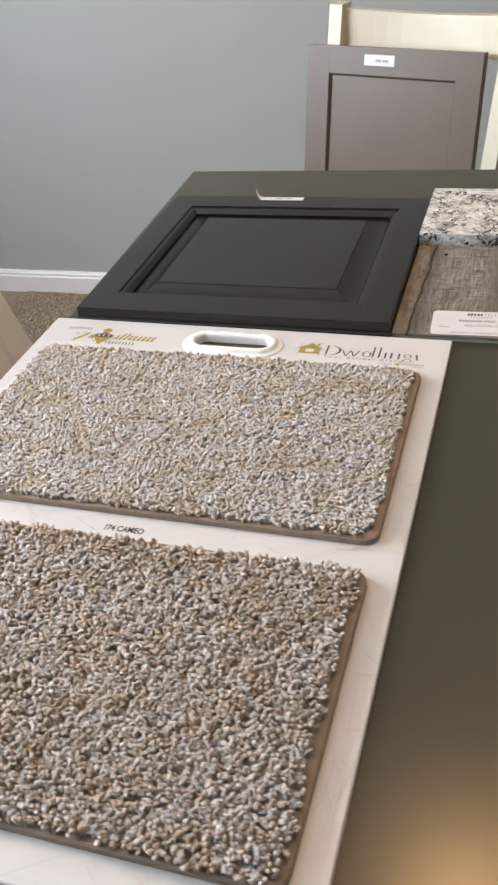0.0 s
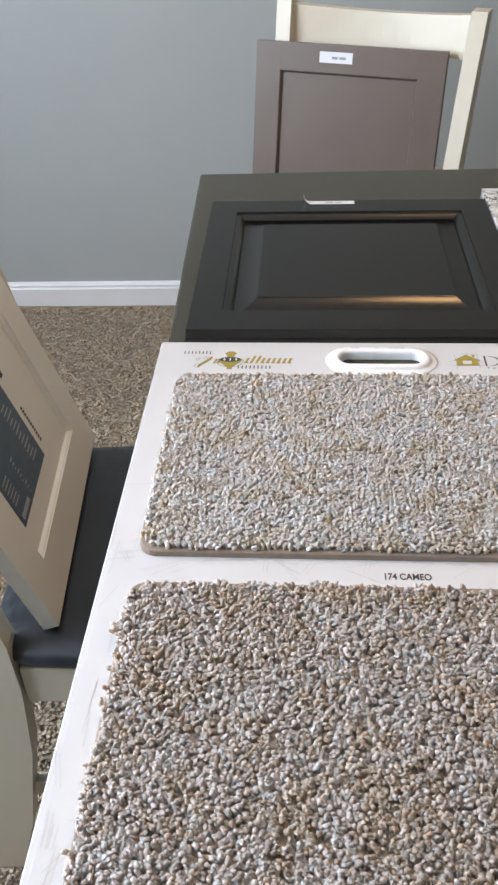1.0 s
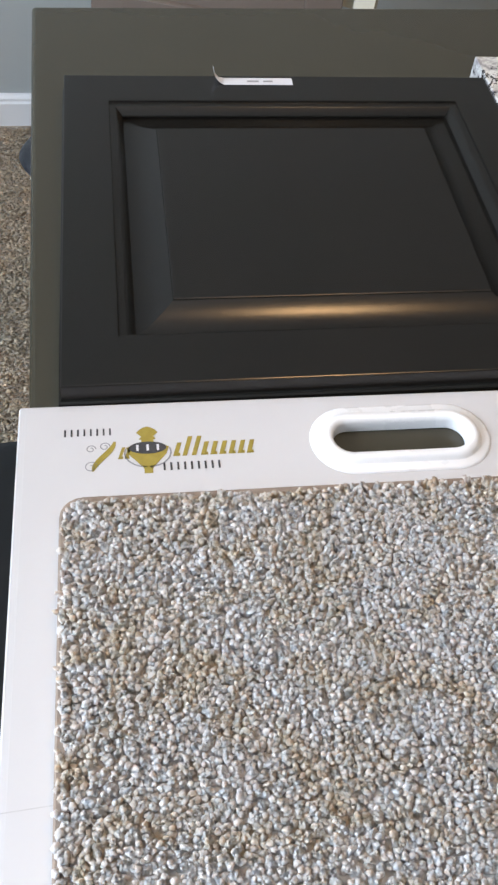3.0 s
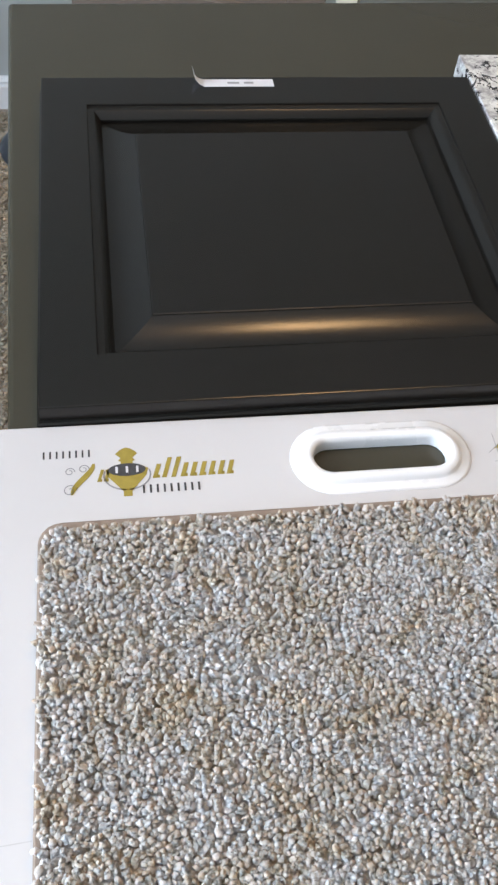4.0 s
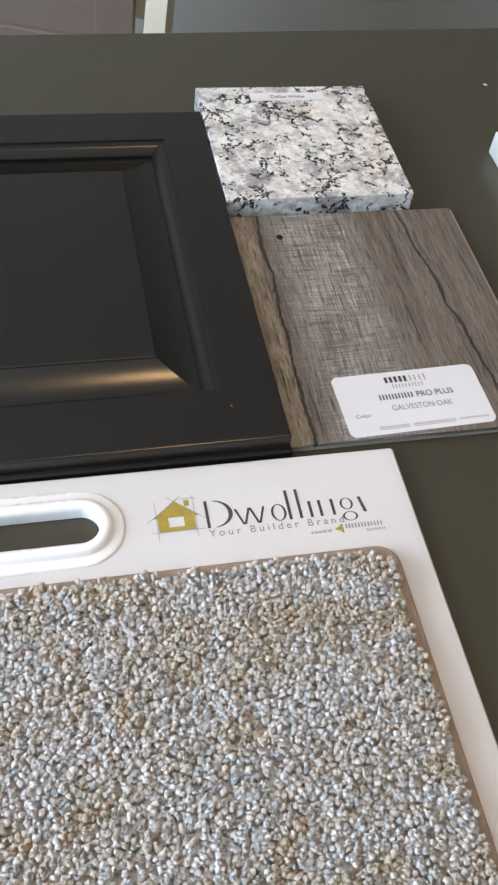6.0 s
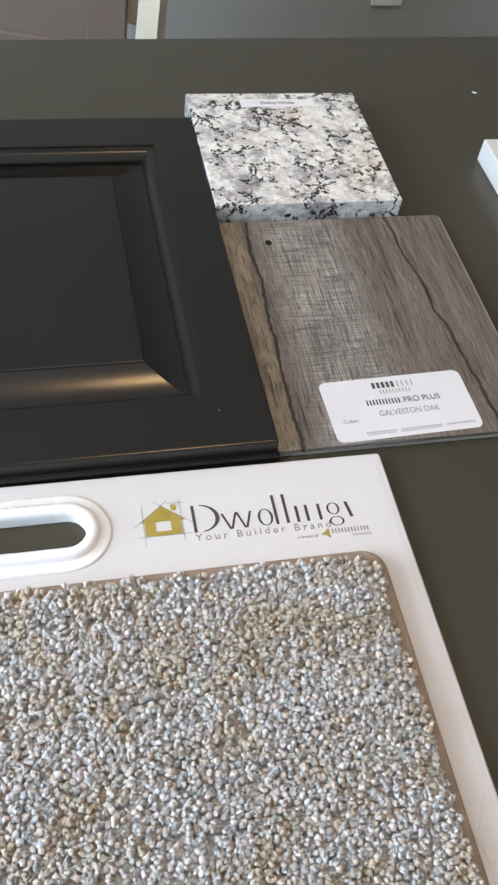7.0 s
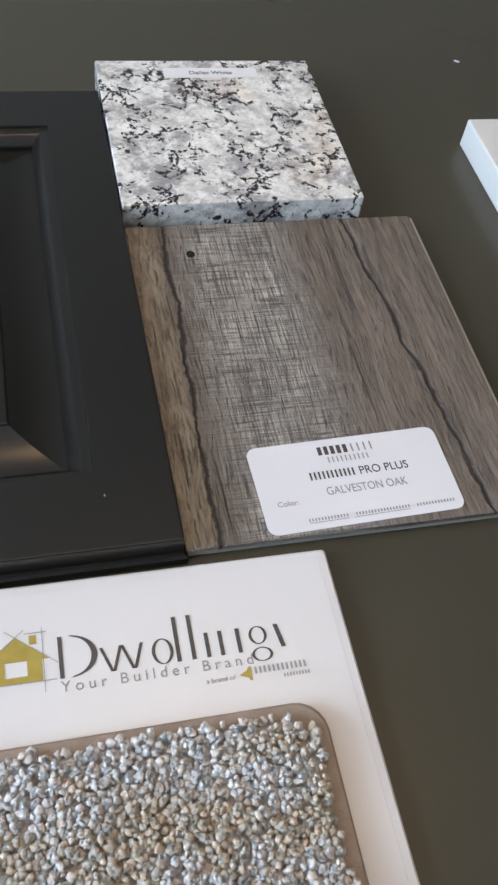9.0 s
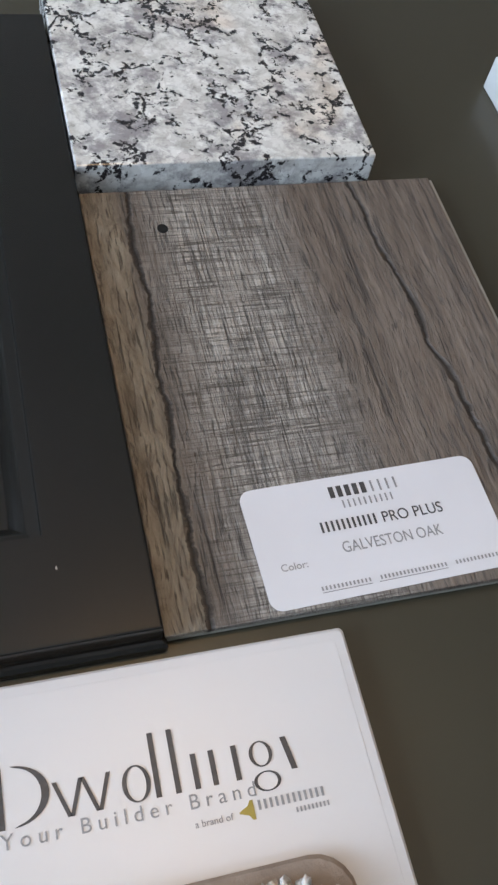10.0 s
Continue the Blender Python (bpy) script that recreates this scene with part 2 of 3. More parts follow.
M_CORE = painted("plank_core", (0.30, 0.28, 0.24), (0.38, 0.36, 0.31), 0.6, 60)
M_PAPER = painted("label_paper", (0.60, 0.60, 0.63), (0.63, 0.63, 0.66), 0.45, 10, 700, 0.00004, 0.03)
M_INK = painted("black_ink", (0.030, 0.030, 0.034), (0.055, 0.055, 0.06), 0.5, 300)
M_GREYINK = painted("grey_ink", (0.20, 0.20, 0.21), (0.28, 0.28, 0.29), 0.5, 300)
M_PALEINK = painted("pale_ink", (0.44, 0.43, 0.425), (0.56, 0.55, 0.545), 0.5, 120)
M_GOLD = painted("olive_gold_ink", (0.27, 0.205, 0.030), (0.34, 0.26, 0.045), 0.5, 200)
M_BLUE = painted("slate_blue_print", (0.085, 0.125, 0.175), (0.10, 0.145, 0.20), 0.4, 30)
# flat black that stands in for the shade inside holes and slots
M_BLACK = painted("hole_shade_black", (0.003, 0.003, 0.003), (0.005, 0.005, 0.004), 0.9)
M_BRONZE = painted("bronze_metal", (0.10, 0.07, 0.045), (0.13, 0.09, 0.06), 0.4)
M_SHADE = glowing("warm_glass_shade", (1.0, 0.62, 0.28), BULB)


# ---- mesh helpers ----
def part(name, bm, mat, parent=None, label="", m=None, smooth=False):
    me = bm if isinstance(bm, bpy.types.Mesh) else bpy.data.meshes.new(name)
    if me is not bm:
        bm.to_mesh(me)
        bm.free()
    if not me.materials:
        me.materials.append(mat)
    if smooth:
        me.polygons.foreach_set("use_smooth", [True] * len(me.polygons))
    ob = new(name, me)
    if parent is not None:
        ob.parent = parent
    if m is not None:
        ob.matrix_basis = m
    if label:
        ob["label"] = label
    return ob


def thing(name, m, label, category, group="", kind=""):
    ob = new(name)
    ob.empty_display_size = 0.05
    ob.matrix_basis = m
    return tagged(ob, label, category, group, kind)


def soften(bm, width, seg=2, edges=None):
    if width > 0:
        bmesh.ops.bevel(bm, geom=list(edges or bm.edges), offset=width, segments=seg, profile=0.5, affect="EDGES", clamp_overlap=True)
    return bm


def box(x0, x1, y0, y1, z0, z1, bevel=0.0, seg=2):
    bm = bmesh.new()
    bmesh.ops.create_cube(bm, size=1.0)
    for v in bm.verts:
        v.co = Vector(((x0, x1)[v.co.x > 0], (y0, y1)[v.co.y > 0], (z0, z1)[v.co.z > 0]))
    return soften(bm, bevel, seg)


def loft(rings, closed=False, cap=True):
    """Skin over rings of equally many points."""
    bm = bmesh.new()
    vs = [[bm.verts.new(p) for p in r] for r in rings]
    n = len(vs[0])
    for a, b in zip(vs, vs[1:] + ([vs[0]] if closed else [])):
        for i in range(n):
            bm.faces.new((a[i], a[(i + 1) % n], b[(i + 1) % n], b[i]))
    if cap and not closed:
        bm.faces.new(list(reversed(vs[0])))
        bm.faces.new(vs[-1])
    bmesh.ops.recalc_face_normals(bm, faces=bm.faces)
    return bm


def rect(x0, x1, y0, y1, z):
    return [(x0, y0, z), (x1, y0, z), (x1, y1, z), (x0, y1, z)]


def rounded(cx, cy, w, h, r, z, seg=6):
    pts = []
    for sx, sy, a0 in ((1, 1, 0), (-1, 1, 90), (-1, -1, 180), (1, -1, 270)):
        for k in range(seg + 1):
            a = radians(a0 + 90 * k / seg)
            pts.append((cx + sx * (w / 2 - r) + r * math.cos(a), cy + sy * (h / 2 - r) + r * math.sin(a), z))
    return pts


def flat(outline, z, thick):
    """A thin plate with this outline."""
    return loft([[(x, y, z) for x, y, *_ in outline], [(x, y, z + thick) for x, y, *_ in outline]])


def many(boxes, z, thick):
    """Thin bars (x0, x1, y0, y1, lean) in one mesh."""
    bm = bmesh.new()
    for x0, x1, y0, y1, lean in boxes:
        lo = [(x0, y0), (x1, y0), (x1 + lean, y1), (x0 + lean, y1)]
        a = [bm.verts.new((x, y, z)) for x, y in lo]
        b = [bm.verts.new((x, y, z + thick)) for x, y in lo]
        bm.faces.new(b)
        for i in range(4):
            bm.faces.new((a[i], a[(i + 1) % 4], b[(i + 1) % 4], b[i]))
    return bm


def prints(name, boxes, z, mat, parent, m=None):
    """Printed bars, each a part of its own."""
    for one in boxes:
        part(name, many([one], z, 0.0001), mat, parent, m=m)


def strokes(lines, width, z, thick):
    """Thin straight lines between pairs of points in one mesh."""
    bm = bmesh.new()
    for (xa, ya), (xb, yb) in lines:
        d = Vector((xb - xa, yb - ya)).normalized() * width / 2
        q = [(xa - d.y, ya + d.x), (xa + d.y, ya - d.x), (xb + d.y, yb - d.x), (xb - d.y, yb + d.x)]
        bm.faces.new([bm.verts.new((x, y, z + thick)) for x, y in q])
    bmesh.ops.recalc_face_normals(bm, faces=bm.faces)
    return bm


def lettering(text, size, depth=0.0001, spacing=1.0, bold=0.0):
    cu = bpy.data.curves.new("lettering", "FONT")
    cu.body, cu.size, cu.extrude, cu.space_character = text, size, depth, spacing
    cu.align_x, cu.offset = "CENTER", bold
    tmp = new("lettering", cu)
    me = bpy.data.meshes.new_from_object(tmp.evaluated_get(bpy.context.evaluated_depsgraph_get()))
    bpy.data.objects.remove(tmp)
    me.materials.clear()
    return me


def print_text(text, x, y, z, width, mat, parent, size=0.01, rz=0, spacing=1.0, stretch=1.0, bold=0.0):
    me = lettering(text, size, spacing=spacing, bold=bold)
    span = max(v.co.x for v in me.vertices) - min(v.co.x for v in me.vertices)
    k = width / span
    ob = part("lettering", me, mat, parent, m=pose(x, y, z, 0, 0, rz))
    ob.scale = (k, k * stretch, 1)
    return ob


def bar(sections):
    """A squared bar through sections (x, y, z, half width, half depth)."""
    return loft([[(x - w, y - d, z), (x + w, y - d, z), (x + w, y + d, z), (x - w, y + d, z)] for x, y, z, w, d in sections])


# ---- the room ----
ROOM = pose(0, 1.508, 0, 0, 0, 1.0)      # origin on the back wall's foot, x along that wall


def structure(name, bm, mat, label, category, m=None):
    return tagged(part(name, bm, mat, m=m), label, category, kind="structure")


T = 0.12
DEPTH = -Y_S + 1.5
structure("floor", box(X_W - T, X_E + T, -DEPTH - T, T, -0.1, 0.0), M_FLOOR, "beige-brown cut pile carpet floor of the dining room", "floor", ROOM)
structure("ceiling", box(X_W - T, X_E + T, -DEPTH - T, T, Z_C, Z_C + 0.1), M_CEIL, "plain white painted ceiling above the table", "ceiling", ROOM)
structure("wall_north", box(X_W - T, X_E + T, 0, T, 0, Z_C), M_WALL, "blue-grey painted wall behind the cream chair", "wall", ROOM)
structure("wall_east", box(X_E, X_E + T, -DEPTH, 0, 0, Z_C), M_WALL, "blue-grey painted side wall of the room", "wall", ROOM)


def pierced(x0, x1, z0, z1, a0, a1, b0, b1, t):
    """A wall in the xz plane with one opening, as four butted blocks in one mesh."""
    bm = bmesh.new()
    for p in ((x0, a0, z0, z1), (a1, x1, z0, z1), (a0, a1, z0, b0), (a0, a1, b1, z1)):
        if p[1] - p[0] < 0.001 or p[3] - p[2] < 0.001:
            continue
        g = bmesh.ops.create_cube(bm, size=1.0)["verts"]
        for v in g:
            v.co = Vector(((p[0], p[1])[v.co.x > 0], (0, t)[v.co.y > 0], (p[2], p[3])[v.co.z > 0]))
    return bm


WY = WIN_Y - 1.508
structure("wall_west", pierced(0, DEPTH, 0, Z_C, -WY - WIN_W / 2, -WY + WIN_W / 2, WIN_Z - WIN_H / 2, WIN_Z + WIN_H / 2, T), M_WALL,
          "blue-grey painted wall with the daylight window", "wall", ROOM @ pose(X_W, 0, 0, 0, 0, -90) @ pose(0, -T, 0))
structure("wall_south", box(X_W, X_E, -T, 0, 0, Z_C), M_WALL, "blue-grey painted wall closing the room", "wall", ROOM @ pose(0, -DEPTH, 0))
BASE = [(0, 0), (-0.014, 0), (-0.014, 0.054), (-0.011, 0.059), (-0.011, 0.065), (-0.006, 0.071), (0, 0.073)]
structure("baseboard", loft([[(x, y, z) for y, z in BASE] for x in (X_W, X_E)]), M_TRIM, "white painted baseboard along the grey wall", "baseboard", ROOM)
win = thing("window_1", ROOM @ pose(X_W - T / 2, WY, WIN_Z), "white framed window in the side wall", "window", kind="structure")
for y0, y1, z0, z1 in ((-WIN_W / 2, -WIN_W / 2 + 0.05, -WIN_H / 2, WIN_H / 2), (WIN_W / 2 - 0.05, WIN_W / 2, -WIN_H / 2, WIN_H / 2),
                       (-WIN_W / 2 + 0.05, WIN_W / 2 - 0.05, -WIN_H / 2, -WIN_H / 2 + 0.05), (-WIN_W / 2 + 0.05, WIN_W / 2 - 0.05, WIN_H / 2 - 0.05, WIN_H / 2),
                       (-0.03, 0.03, -WIN_H / 2 + 0.05, WIN_H / 2 - 0.05)):
    part("window_frame", box(-0.05, 0.05, y0, y1, z0, z1, 0.004), M_TRIM, win)
out = thing("wall_outlet", ROOM @ pose(1.028, -0.003, 0.358), "white plastic wall outlet plate above the baseboard", "outlet")
part("cover_plate", box(-0.036, 0.036, -0.006, 0.003, -0.058, 0.058, 0.003), M_GRIP, out)
for dz in (-0.022, 0.022):
    sock = part("socket", box(-0.017, 0.017, -0.009, -0.004, dz - 0.014, dz + 0.014, 0.002), M_GRIP, out)
    for dx in (-0.006, 0.006):
        # black blocks for the shade in the slots; nothing is cut
        part("slot_shade", box(dx - 0.001, dx + 0.001, -0.0095, -0.0085, dz - 0.004, dz + 0.005), M_BLACK, sock)

# ---- the table ----
TABLE = pose(-0.011, 0.504, 0, 0, 0, 1.8)
TL, TD = 1.75, 1.22
table = thing("dining_table", TABLE, "dark charcoal painted rectangular dining table covered with finish samples", "table")
part("tabletop", box(0, TL, -TD, 0, H - 0.032, H, 0.004, 3), M_TABLE, table)
for a in ((0.09, TL - 0.09, -0.085, -0.062), (0.09, TL - 0.09, -TD + 0.062, -TD + 0.085), (0.062, 0.085, -TD + 0.09, -0.09), (TL - 0.085, TL - 0.062, -TD + 0.09, -0.09)):
    part("apron", box(*a, H - 0.12, H - 0.032, 0.002), M_TABLE, table)
for x in (0.09, TL - 0.09):
    for y in (-0.09, -TD + 0.09):
        part("leg", bar([(x, y, H - 0.033, 0.036, 0.036), (x, y, H - 0.14, 0.036, 0.036), (x, y, 0, 0.024, 0.024)]), M_TABLE, table)


# ---- chairs ----
def chair(m, label):
    """Cream chair with a dark cushion: front at -y, back at +y, origin on the floor under the seat."""
    ch = thing("dining_chair", m, label, "chair", "cream chairs at the table")
    cush = []
    for k, (g, z) in enumerate([(0.012, 0.437), (0.0, 0.446), (-0.004, 0.456), (0.004, 0.466), (0.022, 0.472), (0.06, 0.475), (0.13, 0.476)]):
        cush.append([(x * (1 - 0.10 * max(0, y) / 0.2), y, z) for x, y, z in rounded(0, -0.01, 0.412 - 2 * g, 0.405 - 2 * g, 0.055 - min(g, 0.04), z)])
    part("seat_cushion", loft(cush), M_NAVY, ch, "dark navy vinyl seat cushion", smooth=True)
    for x0, x1, y0, y1 in ((-0.16, 0.16, -0.192, -0.172), (-0.15, 0.15, 0.155, 0.177), (-0.186, -0.166, -0.165, 0.16), (0.166, 0.186, -0.165, 0.16)):
        part("seat_rail", box(x0, x1, y0, y1, 0.375, 0.4355, 0.002), M_CREAM, ch)
    for sx in (-1, 1):
        part("front_leg", bar([(sx * 0.166, -0.176, 0.436, 0.019, 0.019), (sx * 0.166, -0.176, 0.33, 0.019, 0.019), (sx * 0.166, -0.176, 0, 0.013, 0.013)]), M_CREAM, ch)
        prof = [(0.252, 0.0, 0.0155), (0.222, 0.12, 0.018), (0.198, 0.28, 0.021), (0.190, 0.40, 0.022), (0.192, 0.48, 0.022), (0.206, 0.58, 0.020), (0.230, 0.72, 0.017), (0.258, 0.86, 0.014), (0.263, 0.885, 0.013)]
        part("back_post", bar([(sx * (0.178 + 0.014 * max(0, z - 0.45) / 0.43), y, z, 0.0150, d * 1.3) for y, z, d in prof]), M_CREAM, ch)
        part("side_stretcher", box(sx * 0.168 - 0.009, sx * 0.168 + 0.009, -0.168, 0.198, 0.165, 0.19, 0.002), M_CREAM, ch)

    def rail(z0, z1, dip, back):
        rings = []
        for k in range(13):
            u = -1 + k / 6
            x, bow = 0.178 * u, back * (1 - u * u)
            y = 0.190 + 0.072 * ((z0 + z1) / 2 - 0.45) / 0.43 + bow
            t = z1 - dip * (1 - u * u)
            lean = 0.17 * (t - z0)
            rings.append([(x, y - 0.010, z0), (x, y + 0.010, z0), (x, y + 0.010 + lean, t), (x, y - 0.010 + lean, t)])
        return loft(rings)
    part("crest_rail", rail(0.800, 0.876, 0.010, 0.028), M_CREAM, ch, smooth=False)
    part("back_rail", rail(0.555, 0.60, 0.004, 0.022), M_CREAM, ch)
    for x in (-0.09, 0.0, 0.09):
        bow = 0.025 * (1 - (x / 0.186) ** 2)
        part("back_slat", bar([(x, 0.214 + bow, 0.595, 0.016, 0.006), (x, 0.251 + bow, 0.805, 0.016, 0.006)]), M_CREAM, ch)
    return ch


CHAIR_N = pose(0.188, 0.80, 0, 0, 0, -22)
CHAIR_W = pose(-0.018, 0.018, 0, 0, 0, 92)
chair(CHAIR_N, "cream painted wooden chair with a taupe door sample on its seat")
chair(CHAIR_W, "cream painted wooden chair with an ivory door sample on its seat")


# ---- cabinet door samples ----
def shaker_door(m, w, h, t, stile, mat, label):
    """A framed door with a recessed flat panel; origin at the middle of its bottom back edge, face to -y, up z."""
    d = thing("cabinet_door_sample", m, label, "cabinet door")
    for sx in (-1, 1):
        a, b = sorted((sx * w / 2, sx * (w / 2 - stile)))
        part("stile", box(a, b, -t, 0, 0, h, 0.0002), mat, d)
    for z in (0, h - stile):
        part("rail", box(-w / 2 + stile, w / 2 - stile, -t + 0.0001, 0, z, z + stile, 0.0002), mat, d)
    part("panel", box(-w / 2 + stile, w / 2 - stile, -t + 0.0075, -0.004, stile, h - stile), mat, d)
    q = 0.0045
    ring = lambda g, y: [(-w / 2 + stile + g, y, stile + g), (w / 2 - stile - g, y, stile + g), (w / 2 - stile - g, y, h - stile - g), (-w / 2 + stile + g, y, h - stile - g)]
    part("inner_moulding", loft([ring(0, -t + 0.0012), ring(q * 0.4, -t + 0.0025), ring(q, -t + 0.0073)], cap=False), mat, d)
    return d


taupe = shaker_door(pose(0.2151, 0.9690, 0.4765, -10.3, 0, -18.0), 0.378, 0.345, 0.019, 0.051, M_TAUPE, "taupe painted recessed panel cabinet door leaning on a chair")
tag = part("sticker", box(-0.058, 0.008, -0.0196, -0.0192, 0.312, 0.332), M_PAPER, taupe, "small white paper name sticker")
prints("print_bar", [(-0.033, -0.021, 0.319, 0.3235, 0), (-0.018, -0.005, 0.319, 0.3235, 0)], 0, M_GREYINK, tag, pose(0, -0.0196, 0, 90, 0, 0))

LEAN_W = 18.0
ivory = shaker_door(pose(-0.1555, 0.0280, 0.4765, -LEAN_W, 0, 94.8), 0.358, 0.40, 0.019, 0.055, M_IVORY, "ivory painted recessed panel door with a blue label")
card = part("label", box(-0.105, 0.029, -0.0125, -0.0117, 0.092, 0.262), M_BLUE, ivory, "slate blue printed label")
for name, bars, mat in (("word_mark", [(-0.098 + 0.0045 * i, -0.0955 + 0.0045 * i, 0.097, 0.104, 0) for i in range(8)], M_PAPER),
                        ("print_bar", [(-0.052, -0.050 + 0.003 * (i % 3), 0.100 + 0.006 * i, 0.1015 + 0.006 * i, 0) for i in range(9)], M_PALEINK),
                        ("print_bar", [(-0.005, 0.018 - 0.004 * (i % 3), 0.110 + 0.007 * i, 0.1115 + 0.007 * i, 0) for i in range(12)], M_PALEINK),
                        ("print_bar", [(-0.098, -0.078, 0.118 + 0.006 * i, 0.1195 + 0.006 * i, 0) for i in range(6)], M_PALEINK)):
    prints(name, bars, 0, mat, card, pose(0, -0.0125, 0, 90, 0, 0))
prints("word_mark", [(0.041, 0.047, 0.105 + 0.005 * i, 0.1085 + 0.005 * i, 0) for i in range(11)], 0, M_INK, ivory, pose(0, -0.0117, 0, 90, 0, 0))
for v in (0.205, 0.222, 0.238):
    part("print_dot", many([(0.041, 0.050, v, v + 0.009, 0)], 0, 0.0002), M_INK, ivory, m=pose(0, -0.0117, 0, 90, 0, 0))

# black raised panel door lying on the table
DOOR = pose(0.2070, 0.1780, H, 0, 0, 0.4)
black = thing("cabinet_door_sample", DOOR, "glossy black raised panel cabinet door lying on the table", "cabinet door")
DW, DH, OW, OH = 0.1850, 0.1755, 0.1475, 0.1355     # half sizes: outside, opening


def edge_profile(x0, x1, y0, y1, sides):
    """A board with a rounded, stepped outer edge on the named sides."""
    rings = []
    for g, z in ((0.0, 0.0), (0.0, 0.0050), (0.0013, 0.0060), (0.0022, 0.0074), (0.0022, 0.0168), (0.0023, 0.0183), (0.0027, 0.0188), (0.0033, 0.0190)):
        rings.append(rect(x0 + g * ("w" in sides), x1 - g * ("e" in sides), y0 + g * ("s" in sides), y1 - g * ("n" in sides), z))
    return loft(rings)


part("stile", edge_profile(-DW, -OW, -DH, DH, "wsn"), M_DOOR, black)
part("stile", edge_profile(OW, DW, -DH, DH, "esn"), M_DOOR, black)
part("rail", edge_profile(-OW + 0.00004, OW - 0.00004, OH, DH, "n"), M_DOOR, black)
part("rail", edge_profile(-OW + 0.00004, OW - 0.00004, -DH, -OH + 0.003, "s"), M_DOOR, black)
part("inner_moulding", loft([rect(-OW + g, OW - g, -OH + g, OH - g, z) for g, z in
                             [(-0.0002, 0.0189), (0.0006, 0.0187), (0.0010, 0.0172), (0.0016, 0.0170), (0.0056, 0.0166), (0.0064, 0.0162), (0.0078, 0.0150), (0.0094, 0.0135), (0.0110, 0.0118), (0.0114, 0.0110), (0.0116, 0.0086), (0.0130, 0.0084)]], cap=False), M_DOOR, black)
# the panel's cove: flat at its foot, steepening towards the raised field
cove = [(0.012 + 0.025 * k / 16, 0.0088 + 0.0074 * (k / 16) ** 2.1) for k in range(17)]
part("raised_panel", loft([rect(-OW + g, OW - g, -OH + g, OH - g, z) for g, z in [(0.009, 0.003), (0.009, 0.0086)] + cove + [(0.0374, 0.0170), (0.0382, 0.0174)]]), M_DOOR, black)
tag = part("sticker", flat([(-0.050, 0.1585), (0.009, 0.1585), (0.009, 0.1690), (-0.050, 0.1690)], 0.0192, 0.0002), M_PAPER, black, "white paper name sticker with a curled corner")
curl = loft([[(-0.050 - dx, 0.1585 + dx * 0.55, 0.0193 + dz), (-0.050 - dx, 0.1690, 0.0193 + dz), (-0.050 - dx, 0.1690, 0.0195 + dz), (-0.050 - dx, 0.1585 + dx * 0.55, 0.0195 + dz)]
             for dx, dz in ((0, 0), (0.004, 0.001), (0.007, 0.004), (0.0085, 0.008), (0.009, 0.012))])
part("curled_corner", curl, M_PAPER, tag)
prints("print_bar", [(-0.030, -0.020, 0.1625, 0.1650, 0), (-0.016, -0.008, 0.1625, 0.1650, 0)], 0.0194, M_GREYINK, tag)
for x, y, a in ((0.1755, -0.158, 0.0022), (0.1765, -0.04, 0.001), (0.1758, 0.012, 0.0008), (0.150, -0.146, 0.0008)):
    part("chip", flat([(x, y), (x + a, y - a * 0.4), (x + a * 0.7, y + a * 1.7), (x + a * 0.1, y + a)], 0.0186 if x > 0.17 else 0.01905, 0.0002), M_WORN, black)

# ---- carpet sample board ----
BOARD_T = 0.006
board = thing("carpet_sample_board", pose(0, 0, H, 0, 0, 0), "white display board with two carpet samples and a grip hole", "sample board")
BW, BL = 0.457, 0.625


def stadium(cx, cy, half, r, z, seg=12):
    pts = []
    for sx, a0 in ((1, -90), (-1, 90)):
        for k in range(seg + 1):
            a = radians(a0 + 180 * k / seg)
            pts.append((cx + sx * half + r * math.cos(a), cy + r * math.sin(a), z))
    return pts


GX, GY, GH = 0.2290, -0.0360, 0.0310
bm = bmesh.new()
outer = [bm.verts.new(p) for p in rounded(BW / 2, -BL / 2, BW - 0.009, BL - 0.009, 0.001, BOARD_T, 3)]
inner = [bm.verts.new(p) for p in stadium(GX, GY, GH, 0.0150, BOARD_T)]
edges = []
for loop in (outer, inner):
    edges += [bm.edges.new((loop[i], loop[(i + 1) % len(loop)])) for i in range(len(loop))]
bmesh.ops.triangle_fill(bm, use_beauty=True, edges=edges)
ext = bmesh.ops.extrude_face_region(bm, geom=list(bm.faces))["geom"]
for v in ext:
    if isinstance(v, bmesh.types.BMVert):
        v.co.z = 0.0003
bmesh.ops.recalc_face_normals(bm, faces=bm.faces)
part("panel", bm, M_BOARD, board)
part("edge_fold", loft([rounded(BW / 2, -BL / 2, BW - 2 * g, BL - 2 * g, r, z, 3) for g, r, z in ((0.0046, 0.001, BOARD_T - 0.00004), (0.0042, 0.001, BOARD_T - 0.0001), (0.0010, 0.002, BOARD_T - 0.0002), (0.0, 0.002, BOARD_T - 0.0010), (0.0, 0.002, 0.0003))], cap=False), M_BOARD, board, "folded cover edge of the board")
grip = []
for r, z in ((0.0110, 0.0004), (0.0110, 0.0075), (0.0115, 0.0092), (0.0126, 0.0105), (0.0143, 0.0111), (0.0166, 0.0107), (0.0184, 0.0095), (0.0192, 0.0080), (0.0198, 0.0076), (0.0238, 0.0072), (0.0252, 0.0067), (0.0255, 0.0061)):
    grip.append(stadium(GX, GY, GH, r, z))
part("grip_ring", loft(grip, cap=False), M_GRIP, board, "raised white plastic grip ring", smooth=True)

ZP = BOARD_T + 0.0001
